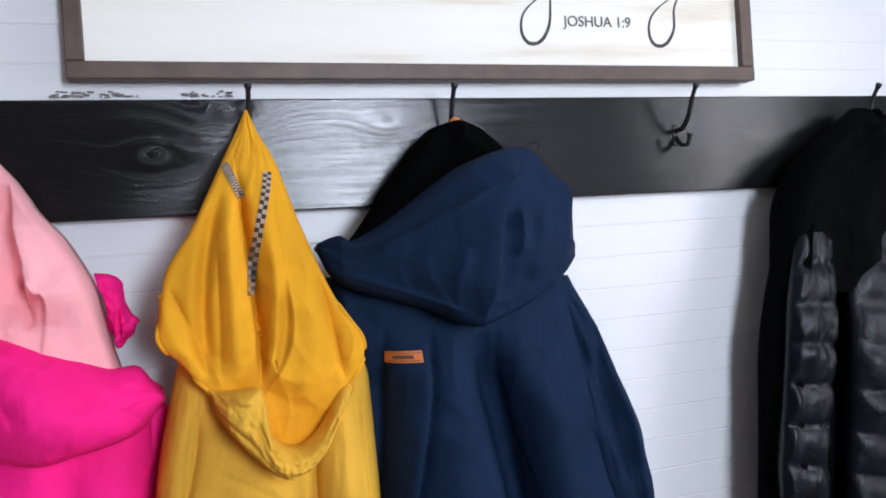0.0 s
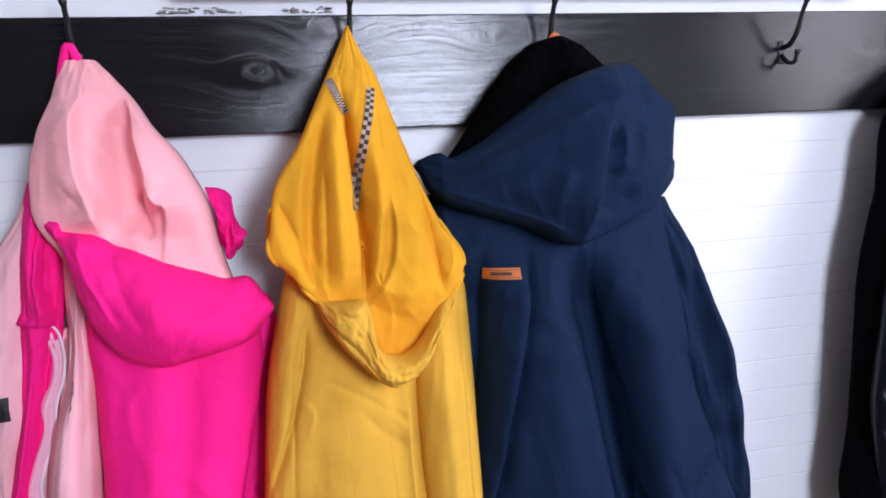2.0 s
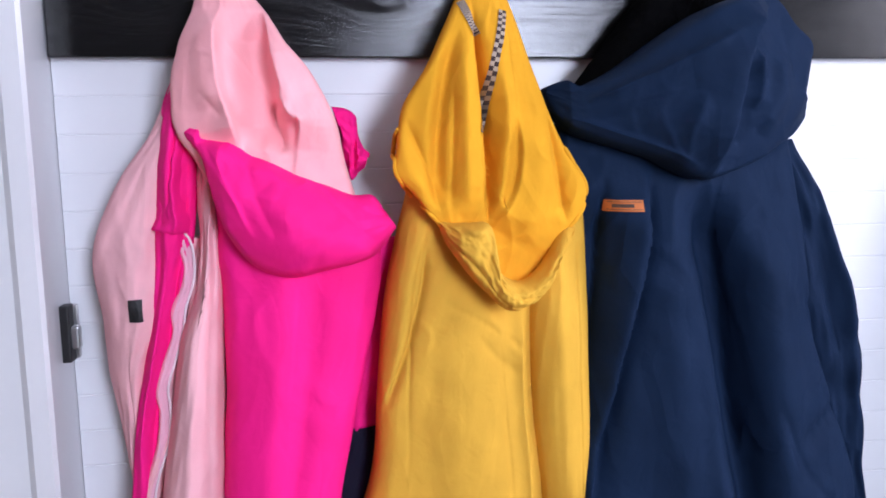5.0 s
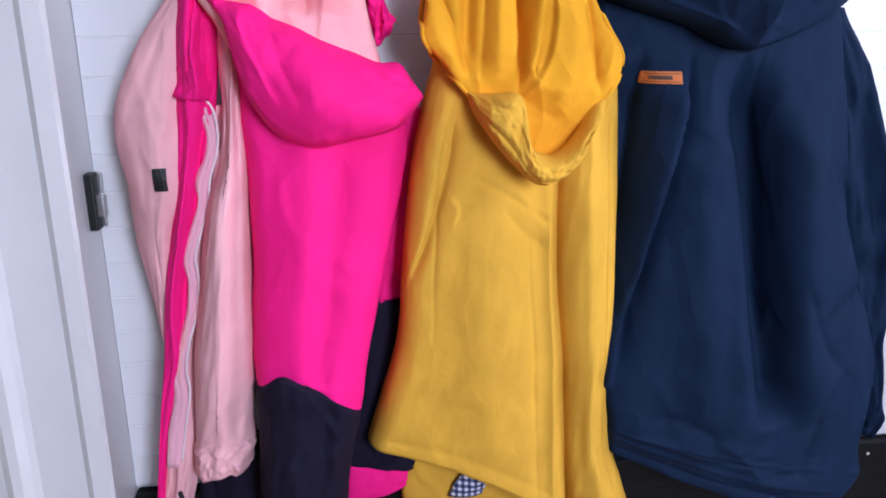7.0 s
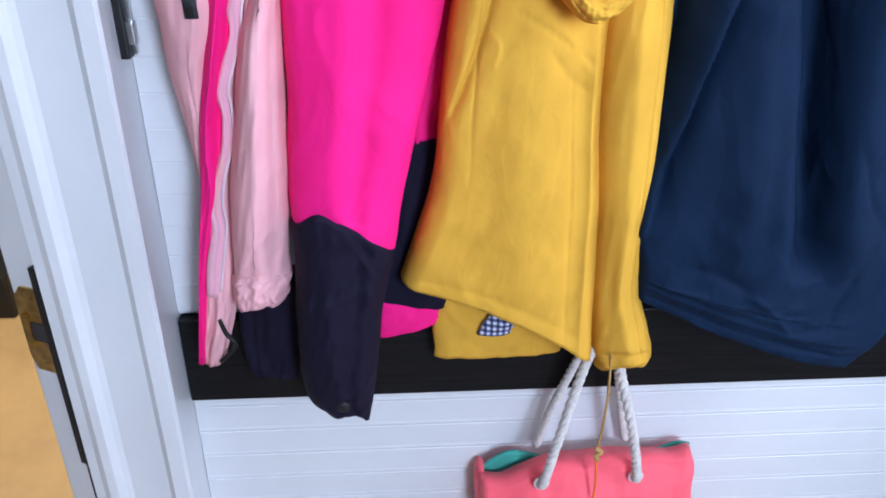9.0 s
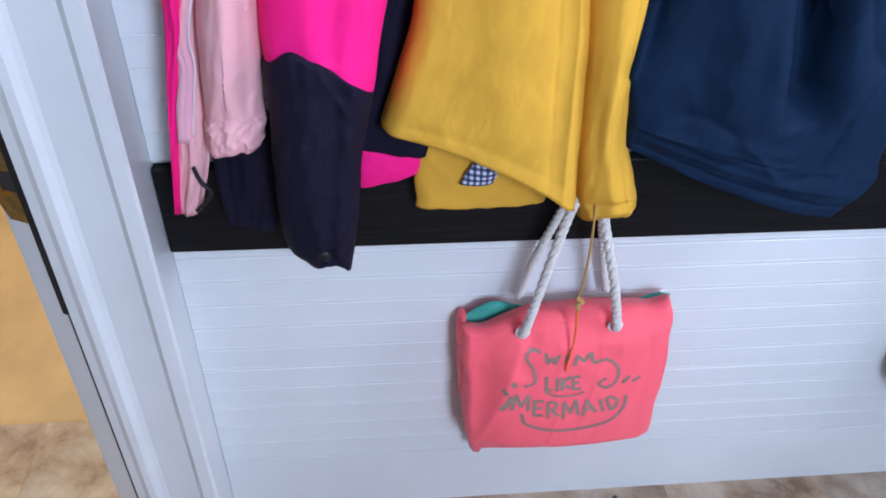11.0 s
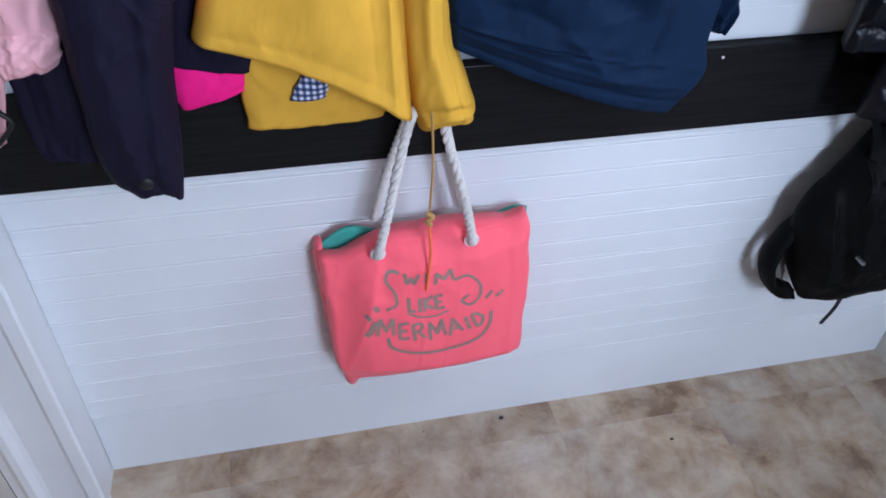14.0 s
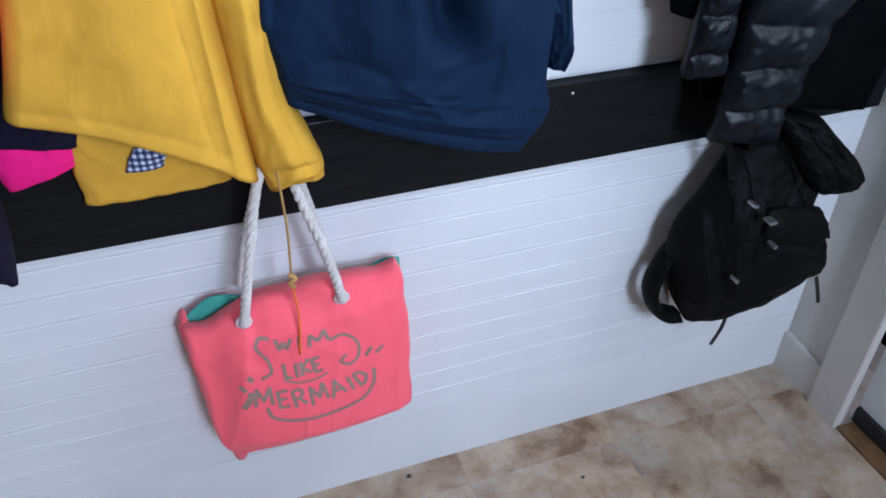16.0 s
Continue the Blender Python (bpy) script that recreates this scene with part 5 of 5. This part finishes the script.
def strap(name, line, width, lift=0.004):
    """A webbing strap laid over the pack."""
    part(name, laid_on(ribbon_bm([(x, -0.3, z) for x, z in spline(line, 24)], width, thick=0.003), pack_body, lift, 0.003, -0.299), PACK, bp, "black webbing strap")


strap("front_strap", [(0.943, 0.788), (0.957, 0.723), (0.967, 0.658), (0.982, 0.594)], 0.016)
strap("front_strap", [(0.888, 0.755), (0.920, 0.699), (0.933, 0.644), (0.932, 0.588)], 0.012)
strap("front_strap", [(1.018, 0.732), (1.048, 0.663), (1.085, 0.582)], 0.014)
for line in ([(0.992, 0.361), (0.990, 0.318), (0.975, 0.276)], [(1.188, 0.389), (1.204, 0.353), (1.219, 0.316)]):
    part("strap_tail", ribbon_bm([(x, -0.12, z) for x, z in spline(line, 10)], 0.007, thick=0.003), RUBBER, bp)
STEELB = plain("dull_steel", (0.42, 0.42, 0.43), 0.3, 0.9)
for (x, z), w in zip([(0.973, 0.605), (0.994, 0.551), (0.927, 0.648), (0.934, 0.491)], (0.014, 0.008, 0.008, 0.006)):
    part("buckle", box_bm(x - w / 2, x + w / 2, -0.180, -0.160, z - 0.0028, z + 0.0028, 0.0012), STEELB, bp, "small steel buckle")

# ---- tote bag ----
tote = thing("tote_bag", (0.21, -0.06, 0.27), "neon coral canvas tote with rope handles, teal lining and taupe lettering", "tote bag")
tfront = part("front_panel", drape_bm([
    (0.029, 0.553, 0.364, 0.597, -0.05, -0.088),
    (0.031, 0.512, 0.371, 0.559, -0.05, -0.098),
    (0.034, 0.459, 0.374, 0.491, -0.048, -0.106),
    (0.037, 0.401, 0.375, 0.414, -0.046, -0.112),
    (0.042, 0.332, 0.377, 0.330, -0.046, -0.112),
    (0.049, 0.305, 0.372, 0.307, -0.05, -0.108),
    (0.063, 0.279, 0.358, 0.298, -0.06, -0.098)],
    [("s", 0.17, 0.10, 0.05, 0.015, 0.1, 0.80), ("u", 0.9, 0.86, 0.06, -0.006, 0, 0.6)], (0.002, 3, 2, 61.0), nu=90, nv=80, thick=0.004, roll=0.012, full=0.3, crumple=0.0008,
    rim=((0.016, 0.34, 0.13), (0.013, 0.58, 0.16), (-0.008, 0.10, 0.06), (-0.006, 0.90, 0.06)), creases=[
    ("sharp", [(0.122, 0.559), (0.104, 0.477), (0.079, 0.383), (0.055, 0.294)], 0.012, 0.007), ("round", [(0.145, 0.569), (0.117, 0.485)], 0.020, -0.005), ("round", [(0.255, 0.582), (0.287, 0.528)], 0.02, 0.004), ("sharp", [(0.292, 0.621), (0.324, 0.563), (0.339, 0.463)], 0.014, -0.003)]), CORAL, tote, "", True)
RIM = ((0.036, 0.15, 0.13), (0.012, 0.35, 0.15), (0.012, 0.93, 0.08))
part("back_panel", drape_bm([
    (0.028, 0.520, 0.377, 0.562, -0.018, -0.026),
    (0.034, 0.445, 0.381, 0.486, -0.016, -0.026),
    (0.059, 0.297, 0.388, 0.323, -0.014, -0.026),
    (0.076, 0.214, 0.369, 0.234, -0.014, -0.024)], (), (0.002, 3, 2, 62.0), nv=30, thick=0.002, rim=RIM), CORAL, tote, "", True)
part("lining", drape_bm([
    (0.028, 0.533, 0.374, 0.575, -0.032, -0.038),
    (0.036, 0.484, 0.375, 0.513, -0.032, -0.038),
    (0.042, 0.405, 0.377, 0.424, -0.032, -0.038)], (), (0.002, 3, 2, 63.0), nv=24, thick=0.003, rim=RIM), TEAL, tote, "teal lining", True)
part("side_gusset", drape_bm([
    (0.025, 0.537, 0.040, 0.558, -0.03, -0.06), (0.031, 0.410, 0.048, 0.420, -0.03, -0.06), (0.057, 0.226, 0.087, 0.234, -0.03, -0.06)], (), (0.002, 3, 2, 64.0), nu=12, nv=20), CORAL, tote, "", True)


def rope(points, r, name):
    """Three strands laid round each other."""
    s = spline(points, 90)
    bm = bmesh.new()
    for k in range(3):
        pts = []
        for i, p in enumerate(s):
            a = 2 * math.pi * (i / 7.0 + k / 3)
            pts.append(Vector(p) + Vector((math.cos(a), math.sin(a), 0)) * r * 0.5)
        tube_bm(pts, r * 0.56, 7, bm)
    return part(name, bm, ROPE, tote, "twisted off-white rope", True)


GL, GR = (0.120, 0.580), (0.265, 0.586)
HT = (0.203, 0.835)
rope([(GL[0], -0.094, GL[1] - 0.012), (GL[0] + 0.001, -0.108, GL[1] + 0.002), (GL[0] + 0.018, -0.104, GL[1] + 0.08), xyz((0.167, 0.779), -0.09), (HT[0] - 0.014, -0.075, HT[1] - 0.01), (HT[0] - 0.006, -0.066, HT[1] + 0.03)], 0.0076, "handle")
rope([(GR[0], -0.094, GR[1] - 0.012), (GR[0] - 0.001, -0.108, GR[1] + 0.002), (GR[0] - 0.016, -0.104, GR[1] + 0.08), xyz((0.219, 0.782), -0.09), (HT[0] + 0.018, -0.075, HT[1] - 0.01), (HT[0] + 0.010, -0.066, HT[1] + 0.03)], 0.0076, "handle")
rope([(GL[0] + 0.005, -0.024, GL[1] + 0.0), (GL[0] + 0.022, -0.030, GL[1] + 0.08), (HT[0] - 0.022, -0.04, HT[1] - 0.05), (HT[0] - 0.004, -0.05, HT[1] + 0.03)], 0.0072, "handle")
rope([(GR[0] + 0.004, -0.024, GR[1] + 0.0), (GR[0] - 0.014, -0.030, GR[1] + 0.08), (HT[0] + 0.024, -0.04, HT[1] - 0.05), (HT[0] + 0.010, -0.05, HT[1] + 0.03)], 0.0072, "handle")
for gx, gz in (GL, GR):
    ring = [(gx + 0.010 * math.cos(a), -0.101, gz - 0.006 + 0.010 * math.sin(a)) for a in np.linspace(0, 2 * math.pi, 25)]
    part("grommet", tube_bm(ring, 0.0024, 6), ZIP, tote, "pale eyelet ring", True)
C0, C1 = (0.197, 0.809), (0.195, 0.647)
part("cord", tube_bm(spline([(C0[0] - 0.002, -0.10, C0[1] + 0.04), (C0[0], -0.112, C0[1]), (C0[0] + 0.002, -0.114, (C0[1] + C1[1]) / 2), (C1[0], -0.114, C1[1])], 30), 0.0018, 7), CORD, tote, "thin gold cord", True)
part("cord_knot", tube_bm(spline([(C1[0] - 0.004, -0.115, C1[1] + 0.006), (C1[0] + 0.005, -0.118, C1[1] + 0.001), (C1[0] - 0.003, -0.118, C1[1] - 0.006), (C1[0] + 0.002, -0.116, C1[1] - 0.016)], 18), 0.0036, 8), CORD, tote, "knotted cord", True)
C2 = (0.191, 0.508)
part("cord_tail", tube_bm(spline([(C1[0], -0.116, C1[1] - 0.016), (C1[0] + 0.002, -0.121, (C1[1] + C2[1]) / 2), (C2[0], -0.124, C2[1])], 24), 0.0020, 7), OCORD, tote, "orange cord end", True)
PY = -0.1165
STROKES = {   # painted capitals on a unit square
    "W": ["0,1 .25,0 .5,.7 .75,0 1,1"], "I": [".5,0 .5,1"], "M": ["0,0 .12,1 .5,.25 .88,1 1,0"], "L": ["0,1 0,0 .9,0"],
    "K": ["0,0 0,1", ".9,1 .05,.5 .95,0"], "E": [".9,1 0,1 0,0 .95,0", "0,.52 .75,.52"], "R": ["0,0 0,1 .6,1 .85,.78 .6,.52 .05,.5", ".4,.5 .95,0"],
    "A": ["0,0 .5,1 1,0", ".2,.35 .8,.35"], "D": ["0,0 0,1 .5,.95 .9,.5 .5,.05 0,0"]}


def letter(ch, cx, cz, w, h, turn, thick):
    bm = bmesh.new()
    c, sn = math.cos(radians(turn)), math.sin(radians(turn))
    for stroke in STROKES[ch]:
        corner = [tuple(map(float, q.split(","))) for q in stroke.split()]
        for (ax, az), (bx, bz) in zip(corner, corner[1:]):
            pts = []
            for k in range(-1, 8):
                f = max(-0.06, min(1.06, k / 6.0))
                px, pz = (ax + (bx - ax) * f - 0.5) * w, (az + (bz - az) * f - 0.5) * h
                pts.append((cx + c * px - sn * pz, PY, cz + sn * px + c * pz))
            ribbon_bm(pts[:8], thick, bm=bm)
    return bm


def lettering(rows):
    for ch, (x, z), w, h, turn in rows:
        part("letter", laid_on(letter(ch, x, z, w, h, turn, 0.0058), tfront, 0.0010, 0.0), SILVER, tote, "taupe painted capital")


lettering([(c, q, w, h, a) for c, q, w, h, a in (
    ("W", (0.168, 0.528), 0.022, 0.018, -6), ("I", (0.192, 0.528), 0.006, 0.018, -2), ("M", (0.220, 0.525), 0.030, 0.019, 6),
    ("L", (0.169, 0.478), 0.011, 0.026, 2), ("I", (0.181, 0.476), 0.006, 0.026, 2), ("K", (0.196, 0.477), 0.014, 0.026, 4), ("E", (0.214, 0.476), 0.013, 0.026, 8),
    ("M", (0.126, 0.436), 0.026, 0.034, -4), ("E", (0.156, 0.425), 0.016, 0.033, 2), ("R", (0.180, 0.421), 0.018, 0.034, 6), ("M", (0.209, 0.419), 0.026, 0.034, 8), ("A", (0.239, 0.420), 0.022, 0.032, 14), ("I", (0.261, 0.423), 0.006, 0.030, 18), ("D", (0.281, 0.428), 0.018, 0.030, 24))])
for pts, w in (([(0.150, 0.540), (0.135, 0.541), (0.129, 0.526), (0.142, 0.503), (0.144, 0.481), (0.128, 0.472)], 0.005),
               ([(0.237, 0.516), (0.259, 0.521), (0.279, 0.501), (0.279, 0.474), (0.264, 0.462), (0.250, 0.472), (0.261, 0.483)], 0.005),
               ([(0.161, 0.462), (0.183, 0.451), (0.209, 0.449), (0.228, 0.456)], 0.0035),
               ([(0.128, 0.412), (0.138, 0.387), (0.181, 0.371), (0.240, 0.370), (0.281, 0.383), (0.300, 0.413), (0.301, 0.439)], 0.006),
               ([(0.094, 0.417), (0.106, 0.436), (0.110, 0.450)], 0.010), ([(0.095, 0.464), (0.103, 0.454)], 0.008), ([(0.109, 0.482), (0.115, 0.471)], 0.008),
               ([(0.290, 0.469), (0.301, 0.482)], 0.006), ([(0.307, 0.468), (0.321, 0.475)], 0.006)):
    sp = spline([xyz(q, PY - 0.003) for q in pts], 24)
    part("painted_stroke", laid_on(ribbon_bm(sp, w, thick=0.006), tfront, 0.0012, 0.0), SILVER, tote)

# ---- floor, planks and small things ----
for x, y, r in ((0.378, -0.028, 0.0045), (0.715, -0.147, 0.0035), (0.21, -0.03, 0.002)):
    bm = bmesh.new()
    bmesh.ops.create_icosphere(bm, subdivisions=2, radius=r, matrix=Matrix.LocRotScale((x, y, 0.006 + r * 0.55), None, (1.2, 0.9, 0.6)))
    for v in bm.verts:
        v.co += 0.25 * r * noise.noise_vector(v.co * 300)
    tagged(part("dirt_crumb", bm, INK), "tiny dark crumb of dirt on the floor tile", "dirt", "crumbs")
toy = bmesh.new()
bmesh.ops.create_icosphere(toy, subdivisions=3, radius=0.016, matrix=Matrix.LocRotScale((-0.585, -0.075, 0.018), None, (1.3, 1, 0.75)))
for v in toy.verts:
    v.co += 0.004 * noise.noise_vector(v.co * 60)
tagged(part("toy", toy, plain("lime_plastic", (0.45, 0.42, 0.02), 0.5), None, "", True), "small yellow-green toy on the floor by the door frame", "toy")

TS = 0.337
tile_me = bpy.data.meshes.new("floor_tile")
tb = box_bm(0.0001, TS - 0.0001, 0.0001, TS - 0.0001, -0.006, 0.0, 0.0002, 1)
tb.to_mesh(tb_me := tile_me)
tb.free()
tile_me.materials.append(TILE)
floor = thing("floor", (0, 0, 0.006), "travertine-look vinyl floor tiles in mottled tan and brown", "floor", "", "structure")
for i in range(-6, 3):
    for j in range(-1 if i > -3 else 0, 8):
        ob = new("floor_tile", tile_me)
        ob.parent = floor
        ob.location = (0.828 - TS + TS * i, -0.085 - TS * j, 0)


def plank_mesh(h, bead):
    d = 0.009
    if bead:
        prof = [(0.008, 0), (-d + 0.0009, 0.0), (-d + 0.0004, 0.0012), (-d - 0.0004, 0.0030), (-d - 0.0008, 0.0050), (-d - 0.0004, 0.0070), (-d + 0.0001, 0.0095), (-d, 0.012), (-d, h - 0.001), (-d + 0.0010, h), (0.008, h)]
    else:
        prof = [(0.008, 0), (-d + 0.0009, 0.0), (-d + 0.0003, 0.0010), (-d, 0.0022), (-d, h - 0.0012), (-d + 0.0009, h), (0.008, h)]
    bm = profile_bm([(y + 0.006, z) for y, z in prof], LX + 0.001, RX - 0.001)
    me = bpy.data.meshes.new("plank")
    bm.to_mesh(me)
    bm.free()
    me.materials.append(WALL)
    return me


low_me, up_me = plank_mesh(0.0493, True), plank_mesh(0.0455, False)
for k in range(11):
    ob = new("plank", low_me)
    ob.parent, ob.location = wall_north, (0, 0, 0.168 + 0.0493 * k)
for k in range(35):
    ob = new("plank", up_me)
    ob.parent, ob.location = wall_north, (0, 0, 0.836 + 0.0455 * k)
ob = part("base_plank", box_bm(LX + 0.001, RX - 0.001, -0.0032, 0.010, 0, 0.167, 0.0012), WALL, wall_north)
